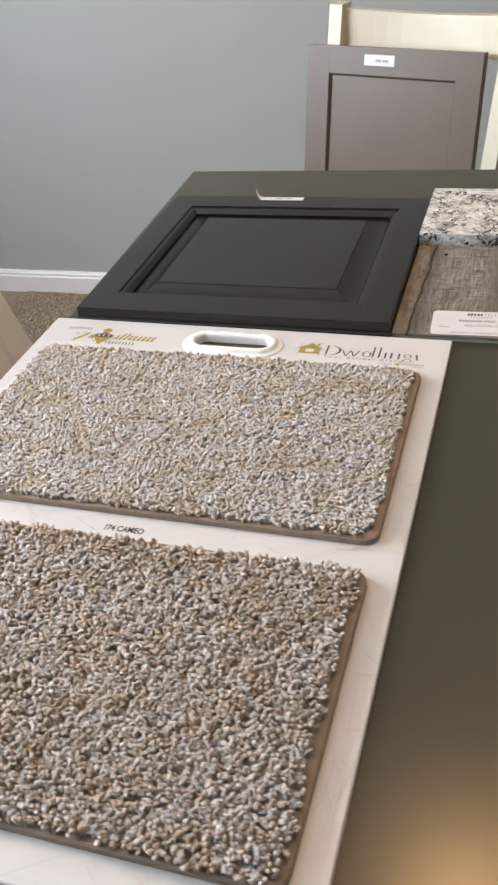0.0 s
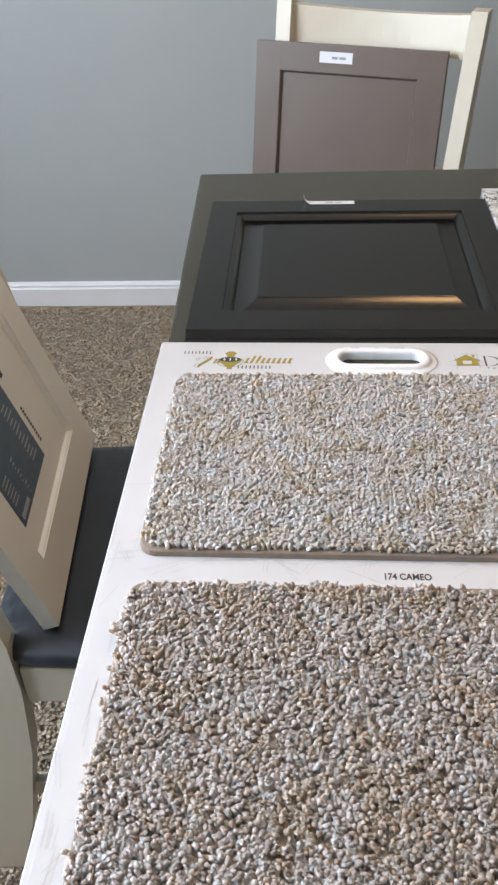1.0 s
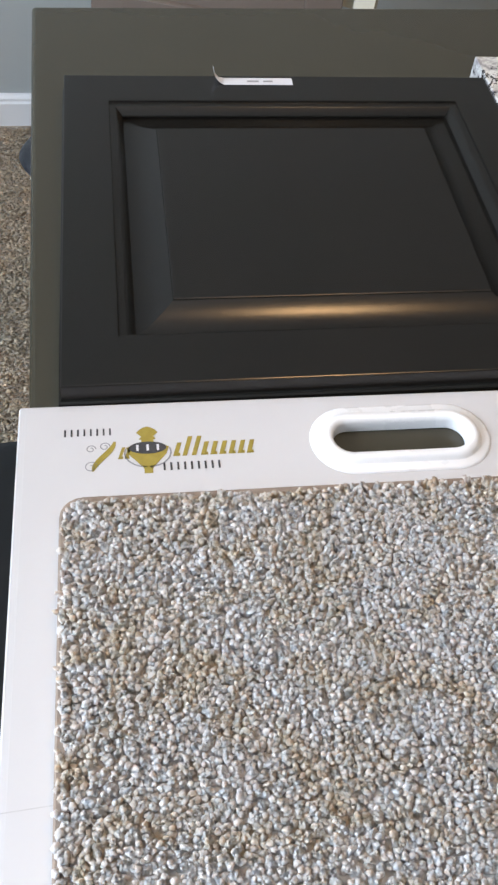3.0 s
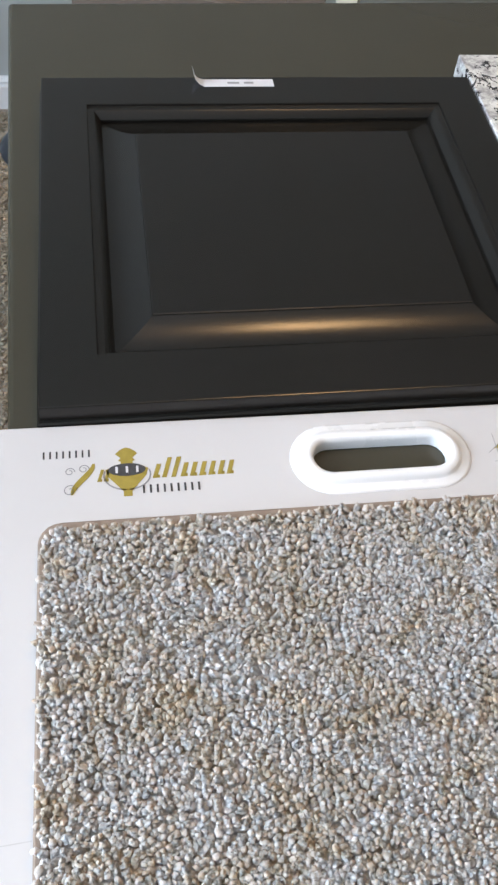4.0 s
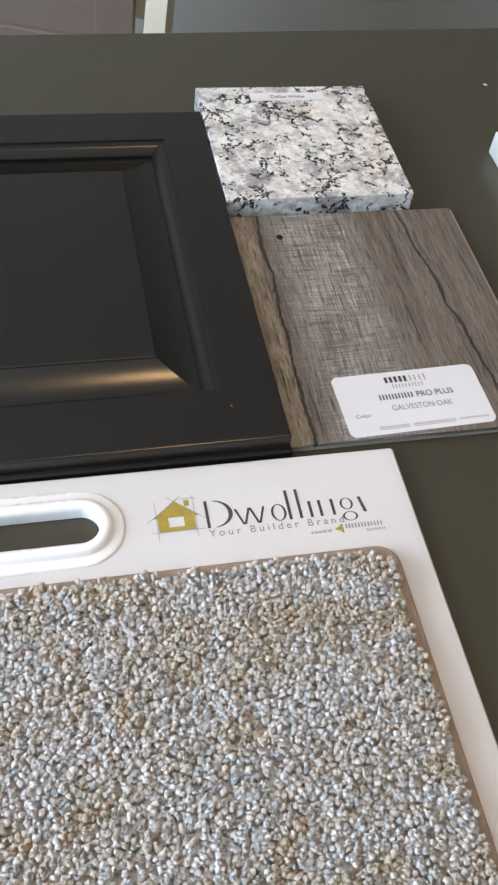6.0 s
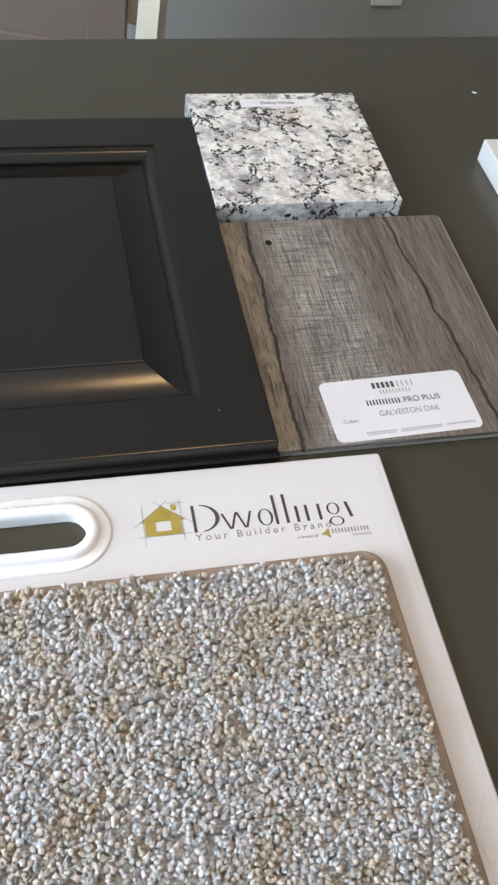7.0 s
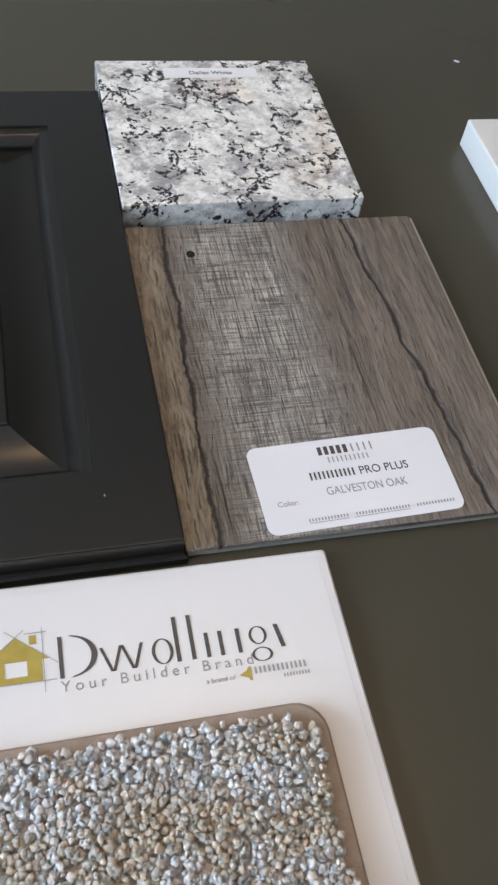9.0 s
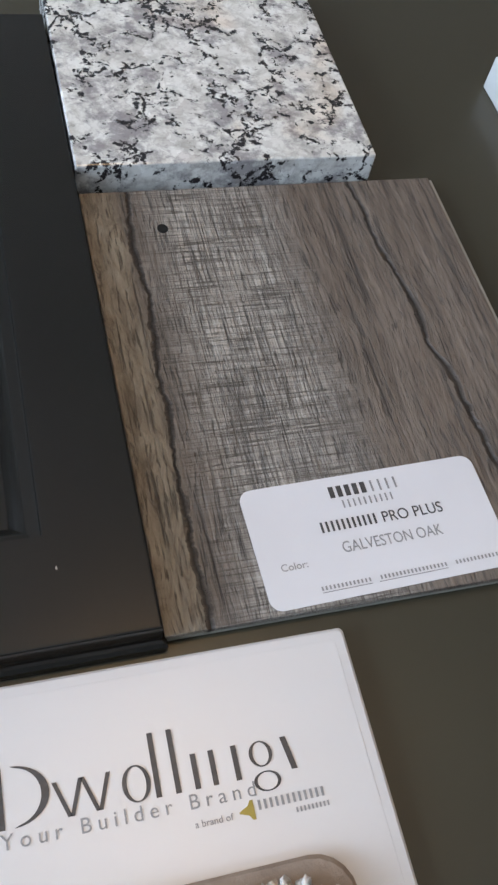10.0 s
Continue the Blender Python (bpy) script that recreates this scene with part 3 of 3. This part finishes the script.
# the maker's mark on the left: dark small-word bars, gold word bars, a gold urn
rnd = random.Random(4)


def word(x0, x1, y0, h, n, mat, name="word_mark", lean=0.0, thick=0.45, tall=()):
    """A word as plain upright bars."""
    step = (x1 - x0) / n
    bars = []
    for i in range(n):
        k = 1.45 if i in tall else 1.0
        bars.append((x0 + i * step, x0 + (i + thick) * step, y0, y0 + h * k, lean * h * k))
        if lean and i not in tall:
            bars.append((x0 + (i + thick) * step, x0 + (i + thick + 0.30) * step, y0, y0 + h * 0.22, 0))
    prints(name, bars, ZP, mat, board)


word(0.027, 0.057, -0.0245, 0.0052, 8, M_INK, thick=0.28)
swash = [(0.0500 + 0.0030 * math.sin(1.9 * u) + 0.0035 * u, -0.0505 + 0.0210 * (u + 1) / 2) for u in (-1 + k / 8 for k in range(17))]
wide = [0.0007 + 0.0017 * math.sin(math.pi * k / 16) for k in range(17)]
part("swash_mark", flat([(x + w, y) for (x, y), w in zip(swash, wide)] + [(x - w, y) for (x, y), w in reversed(list(zip(swash, wide)))], ZP, 0.0001), M_GOLD, board)
word(0.058, 0.0655, -0.0425, 0.0085, 2, M_GOLD, lean=0.30, thick=0.5)
word(0.090, 0.139, -0.0420, 0.0098, 9, M_GOLD, lean=0.30, thick=0.5, tall=(1, 2))
word(0.084, 0.120, -0.0520, 0.0056, 9, M_INK, thick=0.30)
URN = [(0.0, 0.0), (0.0025, 0.0), (0.0025, 0.0035), (0.0065, 0.0085), (0.0110, 0.0140), (0.0125, 0.0190), (0.0035, 0.0230), (0.0035, 0.0245), (0.0050, 0.0250), (0.0035, 0.0270), (0.0065, 0.0300), (0.0045, 0.0322), (0.0022, 0.0338), (0.0, 0.0345)]
part("urn_mark", flat([(0.0755 + x, -0.0535 + y) for x, y in URN] + [(0.0755 - x, -0.0535 + y) for x, y in reversed(URN[1:-1])], ZP, 0.0001), M_GOLD, board)
part("urn_band", flat([(0.0755 + 0.0110 * math.cos(a * math.pi / 10), -0.0350 + 0.0045 * math.sin(a * math.pi / 10)) for a in range(20)], ZP + 0.0001, 0.0001), M_INK, board)
for dx in (-0.006, 0.0, 0.006):
    part("band_bar", many([(0.0755 + dx - 0.0007, 0.0755 + dx + 0.0007, -0.0372, -0.0328, 0)], ZP + 0.0002, 0.0001), M_PAPER, board)
for sx in (-1, 1):
    part("urn_scroll", strokes([((0.0755 + sx * 0.0135 * math.cos(a), -0.0385 + 0.0105 * math.sin(a)), (0.0755 + sx * 0.0135 * math.cos(a + 0.21), -0.0385 + 0.0105 * math.sin(a + 0.21)))
                                for a in [-1.5 + 0.2 * k for k in range(9)]], 0.0009, ZP, 0.0001), M_GREYINK, board)
# spiral flourishes beside the first gold letter
for cx, cy, r0 in ((0.0425, -0.0475, 0.0042), (0.0505, -0.0330, 0.0032), (0.0425, -0.0345, 0.0030)):
    part("flourish", strokes([((cx + r0 * (1 - k / 26) * math.cos(k * 0.45), cy + r0 * (1 - k / 26) * math.sin(k * 0.45)),
                               (cx + r0 * (1 - (k + 1) / 26) * math.cos((k + 1) * 0.45), cy + r0 * (1 - (k + 1) / 26) * math.sin((k + 1) * 0.45))) for k in range(18)], 0.0006, ZP, 0.0001), M_GREYINK, board)
# the brand mark on the right: gold house, tall dark word bars
HX, HY = 0.3145, -0.0445
for pts in ([(-0.0105, 0), (-0.0045, 0), (-0.0045, 0.0095), (-0.0105, 0.0095)], [(0.0045, 0), (0.0105, 0), (0.0105, 0.0095), (0.0045, 0.0095)], [(-0.0045, 0), (0.0045, 0), (0.0045, 0.003), (-0.0045, 0.003)],
            [(-0.0135, 0.0095), (0.0135, 0.0095), (0.0, 0.0205)], [(0.0058, 0.0165), (0.0088, 0.0165), (0.0088, 0.0205), (0.0058, 0.0205)]):
    part("house_mark", flat([(HX + x, HY + y) for x, y in pts], ZP, 0.0001), M_GOLD, board)
part("sketch_line", strokes([((HX - 0.017, HY + 0.0065), (HX + 0.004, HY + 0.0235)), ((HX - 0.004, HY + 0.0235), (HX + 0.017, HY + 0.0070)), ((HX - 0.0112, HY - 0.006), (HX - 0.0112, HY + 0.021)),
                             ((HX + 0.0112, HY - 0.005), (HX + 0.0112, HY + 0.0235)), ((HX - 0.015, HY), (HX + 0.016, HY)), ((HX + 0.004, HY + 0.0215), (HX + 0.013, HY + 0.0215))], 0.00035, ZP + 0.0001, 0.0001), M_GREYINK, board)
BIG = [(0.3804, 0.3822, 0.0205), (0.3868, 0.3886, 0.0205), (0.3932, 0.3950, 0.0112), (0.3992, 0.4010, 0.0112), (0.4069, 0.4087, 0.0112)]
prints("word_mark", [(a, b, -0.0448, -0.0448 + h, 0) for a, b, h in BIG] +
       [(0.3526 + 0.0007 * (i % 2) + 0.0088 * (i // 2), 0.3540 + 0.0007 * (i % 2) + 0.0088 * (i // 2), -0.0448, -0.0338, (-0.0040, 0.0036)[i % 2]) for i in range(4)] +
       [(0.4258, 0.4278, -0.0448, -0.0340, -0.0018)], ZP, M_INK, board)
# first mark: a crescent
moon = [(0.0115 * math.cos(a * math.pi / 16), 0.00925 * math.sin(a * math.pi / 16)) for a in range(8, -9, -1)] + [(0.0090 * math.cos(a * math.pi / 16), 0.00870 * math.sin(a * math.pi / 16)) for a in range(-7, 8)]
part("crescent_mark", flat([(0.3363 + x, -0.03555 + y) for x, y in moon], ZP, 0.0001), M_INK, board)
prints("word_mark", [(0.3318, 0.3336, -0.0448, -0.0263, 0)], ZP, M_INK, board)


def ring_mark(cx, cy, rx, ry, w):
    """An oval ring, thicker at its sides."""
    n = 28
    o = [(cx + rx * math.cos(2 * math.pi * k / n), cy + ry * math.sin(2 * math.pi * k / n), ZP + 0.0001) for k in range(n)]
    i = [(cx + (rx - w) * math.cos(2 * math.pi * k / n), cy + (ry - w * 0.35) * math.sin(2 * math.pi * k / n), ZP + 0.0001) for k in range(n)]
    part("ring_mark", loft([o, i], cap=False), M_INK, board)


for ring in ((0.3748, -0.0392, 0.0046, 0.0058, 0.0015), (0.4165, -0.0380, 0.0040, 0.0042, 0.0013), (0.4169, -0.0468, 0.0046, 0.0032, 0.0012)):
    ring_mark(*ring)
print_text("Your Builder Brand", 0.3722, -0.0505, ZP, 0.0805, M_GREYINK, board, spacing=1.5)
print_text("a brand of", 0.3970, -0.0562, ZP, 0.0125, M_GREYINK, board)
part("horn_mark", flat([(0.4055, -0.0545), (0.4085, -0.0530), (0.4095, -0.0515), (0.4105, -0.0515), (0.4105, -0.0575), (0.4095, -0.0575), (0.4085, -0.0560), (0.4055, -0.0550)], ZP, 0.0001), M_GOLD, board)
word(0.4120, 0.4355, -0.0550, 0.0030, 12, M_GREYINK)
word(0.4240, 0.4360, -0.0582, 0.0016, 9, M_GREYINK)
print_text("174 CAMEO", 0.2300, -0.3400, ZP, 0.0345, M_INK, board, stretch=1.3, bold=0.00022)

# faint architectural line drawing in the margins
lines = [((0.002, -0.2350), (0.026, -0.2335))]
for k in range(78):
    side = k % 3
    if side == 0:
        x, y = rnd.uniform(0.002, 0.022), rnd.uniform(-0.62, -0.30)
    elif side == 1:
        x, y = rnd.uniform(0.02, 0.43), rnd.uniform(-0.350, -0.324)
    else:
        x, y = rnd.uniform(0.435, 0.452), rnd.uniform(-0.62, -0.20)
    a = rnd.choice((5, 8, 88, 92, 35, 60, -30, 120)) + rnd.uniform(-4, 4)
    ln = rnd.uniform(0.012, 0.05)
    x2, y2 = x + ln * math.cos(radians(a)), y + ln * math.sin(radians(a))
    if side == 0:
        x2 = min(max(x2, 0.001), 0.028)
    elif side == 1:
        y2 = min(max(y2, -0.352), -0.322)
    else:
        x2 = min(max(x2, 0.432), 0.455)
    lines.append(((x, y), (x2, y2)))
    if k % 2:
        lines.append(((x + 0.003, y - 0.001), (min(x2 + 0.003, 0.455), y2 - 0.001)))
for k in range(24):
    x = rnd.uniform(0.03, 0.43)
    lines.append(((x, -0.598 - rnd.uniform(0, 0.008)), (min(0.45, max(0.01, x + rnd.uniform(-0.05, 0.05))), -0.622)))
tagged(part("line_drawing", strokes(lines, 0.0005, ZP, 0.0), M_PALEINK, board), kind="stuff")


def pile(x0, x1, y0, y1, z, step, height, radius, seed, S=5, corner=0.0, lean=0.2, clump=0.0):
    """Cut pile: thousands of bent, tapering yarn tufts in one mesh."""
    r = np.random.default_rng(seed)
    gx, gy = np.meshgrid(np.arange(x0, x1, step), np.arange(y0, y1, step))
    n = gx.size
    px = gx.ravel() + r.uniform(-0.5, 0.5, n) * step
    py = gy.ravel() + r.uniform(-0.5, 0.5, n) * step
    cx = np.maximum(np.maximum(x0 + corner - px, px - x1 + corner), 0)
    cy = np.maximum(np.maximum(y0 + corner - py, py - y1 + corner), 0)
    keep = np.hypot(cx, cy) <= corner + step * r.uniform(-0.2, 0.8, n)
    px, py = px[keep], py[keep]
    n = px.size
    ux, uy, hc = np.zeros(n), np.zeros(n), np.zeros(n)
    if clump > 0:       # threads gather in tufts that share their lean and height
        gi, gj = np.floor((px - x0) / clump).astype(int), np.floor((py - y0) / clump).astype(int)
        key = (gi + 2) * 4000 + gj + 2
        many_keys, inv = np.unique(key, return_inverse=True)
        jit = r.uniform(0.15, 0.85, (len(many_keys), 2))
        off = r.normal(0, 1, (len(many_keys), 3))
        tx, ty = x0 + (gi + jit[inv, 0]) * clump, y0 + (gj + jit[inv, 1]) * clump
        px, py = px + 0.30 * (tx - px), py + 0.30 * (ty - py)
        ux, uy, hc = off[inv, 0], off[inv, 1], off[inv, 2]
    # neighbouring tufts lean alike, edge tufts lean outwards
    ph = r.uniform(0, 6.28, 8)
    fx = sum(np.sin(px * (90 + 37 * k) + py * (60 - 45 * k) + ph[k]) for k in range(4))
    fy = sum(np.sin(px * (70 - 50 * k) + py * (85 + 31 * k) + ph[4 + k]) for k in range(4))
    lx = lean * (0.55 * fx + 0.9 * ux + r.normal(0, 0.75 if clump else 1.05, n))
    ly = lean * (0.55 * fy + 0.9 * uy + r.normal(0, 0.75 if clump else 1.05, n))
    d = 0.009
    lx += 0.25 * (np.clip((px - (x1 - d)) / d, 0, 1) - np.clip(((x0 + d) - px) / d, 0, 1))
    ly += 0.25 * (np.clip((py - (y1 - d)) / d, 0, 1) - np.clip(((y0 + d) - py) / d, 0, 1))
    lx, ly = np.clip(lx, -0.85, 0.85), np.clip(ly, -0.85, 0.85)
    curl = r.normal(0, 0.9, n)
    h = height * (r.uniform(0.88, 1.08, n) + 0.08 * np.clip(hc, -2.0, 1.3))
    rad = radius * r.uniform(0.75, 1.25, n)
    turn = r.uniform(0, 6.28, n)
    levels = [(0.0, 0.90), (0.45, 1.0), (0.78, 1.10), (0.96, 0.80)]
    V = np.zeros((n, 4 * S + 1, 3))
    for i, (u, w) in enumerate(levels):
        bend = u ** 1.4
        ox = lx * np.cos(curl * u) - ly * np.sin(curl * u)
        oy = lx * np.sin(curl * u) + ly * np.cos(curl * u)
        for k in range(S):
            a = turn + 6.2832 * k / S + 0.9 * u
            V[:, i * S + k, 0] = px + ox * h * bend * 0.9 + rad * w * np.cos(a)
            V[:, i * S + k, 1] = py + oy * h * bend * 0.9 + rad * w * np.sin(a)
            V[:, i * S + k, 2] = z + h * u * (1 - 0.16 * np.minimum(lx * lx + ly * ly, 2.2)) + r.normal(0, 0.00012, n)
    V[:, 4 * S, 0] = px + ox * h * 0.92
    V[:, 4 * S, 1] = py + oy * h * 0.92
    V[:, 4 * S, 2] = z + h * 1.02 * (1 - 0.16 * np.minimum(lx * lx + ly * ly, 2.2))
    V[:, S:, :] += r.normal(0, radius * 0.21, (n, 3 * S + 1, 3))
    one = []
    for i in range(3):
        for k in range(S):
            q = (k + 1) % S
            one.append((i * S + k, i * S + q, (i + 1) * S + q))
            one.append((i * S + k, (i + 1) * S + q, (i + 1) * S + k))
    for k in range(S):
        one.append((3 * S + k, 3 * S + (k + 1) % S, 4 * S))
    F = (np.array(one)[None] + (np.arange(n) * (4 * S + 1))[:, None, None]).reshape(-1, 3)
    me = bpy.data.meshes.new("pile")
    me.vertices.add(V.size // 3)
    me.vertices.foreach_set("co", V.ravel())
    me.loops.add(F.size)
    me.loops.foreach_set("vertex_index", F.ravel())
    me.polygons.add(len(F))
    me.polygons.foreach_set("loop_start", np.arange(0, F.size, 3))
    me.polygons.foreach_set("use_smooth", np.ones(len(F), bool))
    me.update()
    me.validate()
    return me


def carpet_sample(x0, x1, y0, y1, mat, label, step, height, radius, seed, lean, clump, under):
    c = thing("carpet_sample", pose(0, 0, H + BOARD_T), label, "carpet sample", "carpet samples on the board")
    rings = [rounded((x0 + x1) / 2, (y0 + y1) / 2, x1 - x0 - 2 * g, y1 - y0 - 2 * g, 0.013, z, 5) for g, z in ((0.0, 0.0003), (0.0, 0.0052), (0.0012, 0.0064))]
    part("backing", loft(rings), M_BACKING, c, "taupe woven carpet backing")
    # added yarn-coloured plate between the tufts, so their gaps stay lighter
    plate = [rounded((x0 + x1) / 2, (y0 + y1) / 2, x1 - x0 - 2 * g, y1 - y0 - 2 * g, 0.012, z, 5) for g, z in ((0.0075, 0.0065), (0.0080, 0.0070), (0.0100, under))]
    part("gap_fill_plate", loft(plate), mat, c)
    tagged(part("cut_pile", pile(x0 + 0.0038, x1 - 0.0062, y0 + 0.0040, y1 - 0.0060, 0.0060, step, height, radius, seed, corner=0.014, lean=lean, clump=clump), mat, c), kind="stuff")
    return c


carpet_sample(0.0255, 0.4360, -0.3205, -0.0715, M_YARN1, "light greige cut pile carpet sample glued to the board", 0.00228, 0.0054, 0.00166, 11, 0.20, 0.0043, 0.0076)
carpet_sample(0.0255, 0.4360, -0.5970, -0.3525, M_YARN2, "brown-grey shaggy cut pile carpet sample glued to the board", 0.00240, 0.0072, 0.00164, 12, 0.30, 0.0050, 0.0078)

# ---- granite, quartz and plank samples ----
stone = thing("granite_sample", pose(0.4655, 0.309, H, 0, 0, 0.2), "white granite tile sample with black and grey flecks", "stone sample")
part("slab", box(-0.0755, 0.0755, -0.0765, 0.0765, 0, 0.0205, 0.0010), M_GRANITE, stone)
tag = part("sticker", flat(rounded(0.0025, 0.0605, 0.066, 0.0115, 0.0015, 0, 3), 0.0206, 0.0002), M_PAPER, stone, "white paper name sticker")
print_text("Dallas White", 0.0025, 0.0585, 0.02085, 0.030, M_INK, tag)

quartz = thing("quartz_sample", pose(0.6412, 0.3125, H, 0, 0, 0.3), "pale grey quartz tile sample on the dark table", "stone sample")
part("slab", box(0, 0.152, -0.152, 0, 0, 0.0205, 0.0010), M_QUARTZ, quartz)

plank = thing("flooring_plank_sample", pose(0.4830, 0.1185, H, 0, 0, 0.3), "grey-brown weathered oak vinyl plank sample with a white label", "flooring sample")
part("wear_layer", box(-0.091, 0.091, -0.1110, 0.1110, 0.0035, 0.0068, 0.0005), M_OAK, plank)
part("core", box(-0.0905, 0.0905, -0.1105, 0.1105, 0.0002, 0.0034), M_CORE, plank)
part("locking_tongue", box(0.0906, 0.0936, -0.1110, 0.1110, 0.0012, 0.0050, 0.0004), M_TONGUE, plank, "pale locking tongue")
# black disc laid on the plank for the shade in its uncut hole
part("nail_hole_shade", flat([(-0.0555 + 0.0026 * math.cos(a * math.pi / 7), 0.0850 + 0.0030 * math.sin(a * math.pi / 7)) for a in range(14)], 0.00685, 0.0001), M_BLACK, plank)
tag = part("label", flat(rounded(0, 0, 0.1016, 0.0508, 0.005, 0), 0.0069, 0.0003), M_PAPER, plank, "white paper product label", m=pose(-0.0012, -0.0825, 0, 0, 0, 1.8))
ZL = 0.00725


def tag_word(x0, x1, y0, h, n, mat, thick=0.5):
    """A word on the label as plain upright bars."""
    step = (x1 - x0) / n
    prints("word_mark", [(x0 + i * step, x0 + (i + thick) * step, y0, y0 + h, 0) for i in range(n)], ZL, mat, tag)


tag_word(-0.0145, 0.0025, 0.0160, 0.0050, 5, M_INK, 0.62)
tag_word(0.0035, 0.0170, 0.0160, 0.0050, 4, M_GREYINK, 0.25)
tag_word(-0.0105, 0.0125, 0.0110, 0.0034, 10, M_GREYINK, 0.30)
tag_word(-0.0225, 0.0020, 0.0020, 0.0045, 11, M_INK, 0.42)
print_text("PRO PLUS", 0.0165, 0.0020, ZL, 0.026, M_INK, tag, stretch=1.1)
print_text("GALVESTON OAK", 0.0045, -0.0075, ZL, 0.0425, M_GREYINK, tag, stretch=1.25)
print_text("Color:", -0.0375, -0.0105, ZL, 0.0105, M_GREYINK, tag)
prints("print_bar", [(-0.030 + 0.0016 * i, -0.030 + 0.0016 * i + 0.0007, -0.0208, -0.0192, 0) for i in range(48) if i not in (13, 14, 33, 34)], ZL, M_GREYINK, tag)
prints("underline_bar", [(-0.030, -0.010, -0.0218, -0.0215, 0), (-0.007, 0.022, -0.0218, -0.0215, 0)], ZL, M_GREYINK, tag)

crumb = thing("paper_crumb", pose(0.6755, 0.4195, H, 0, 0, -50), "tiny white scrap lying on the dark table", "crumb")
part("scrap", flat([(0, 0), (0.0035, 0.0004), (0.0042, 0.0018), (0.001, 0.0013)], 0.0, 0.0008), M_PAPER, crumb)

# ---- ceiling lamp over the table, seen as a warm gleam on the table and doors ----
LZ = 2.30
lamp = thing("ceiling_lamp", pose(0.54, 0.18, LZ), "warm glowing glass bowl ceiling lamp with bronze fittings", "ceiling lamp")


def turned(profile, n=28):
    return loft([[(r * math.cos(2 * math.pi * k / n), r * math.sin(2 * math.pi * k / n), z) for k in range(n)] for r, z in profile])


part("glass_bowl", turned([(0.012, -0.085), (0.06, -0.075), (0.10, -0.050), (0.125, -0.015), (0.135, 0.02)]), M_SHADE, lamp, "glowing warm glass bowl", smooth=True)
part("rim", turned([(0.134, 0.0205), (0.142, 0.022), (0.142, 0.036), (0.128, 0.040)]), M_BRONZE, lamp)
part("finial", turned([(0.003, -0.115), (0.012, -0.106), (0.008, -0.094), (0.014, -0.0855)], 12), M_BRONZE, lamp)
part("stem", turned([(0.011, 0.0405), (0.009, 0.15), (0.009, Z_C - LZ - 0.036)], 12), M_BRONZE, lamp)
part("canopy", turned([(0.02, Z_C - LZ - 0.0355), (0.06, Z_C - LZ - 0.02), (0.065, Z_C - LZ - 0.001)]), M_BRONZE, lamp)

# ---- the floor's pile where it lies open to view ----
shag = pile(-1.05, 0.02, -0.35, 1.475, 0.0, 0.0064, 0.0026, 0.0052, 21, 3)
floor = bpy.data.objects["floor"]
rug = part("floor_pile", shag, M_SHAG, floor)
rug.matrix_parent_inverse = floor.matrix_basis.inverted()
tagged(rug, kind="stuff")
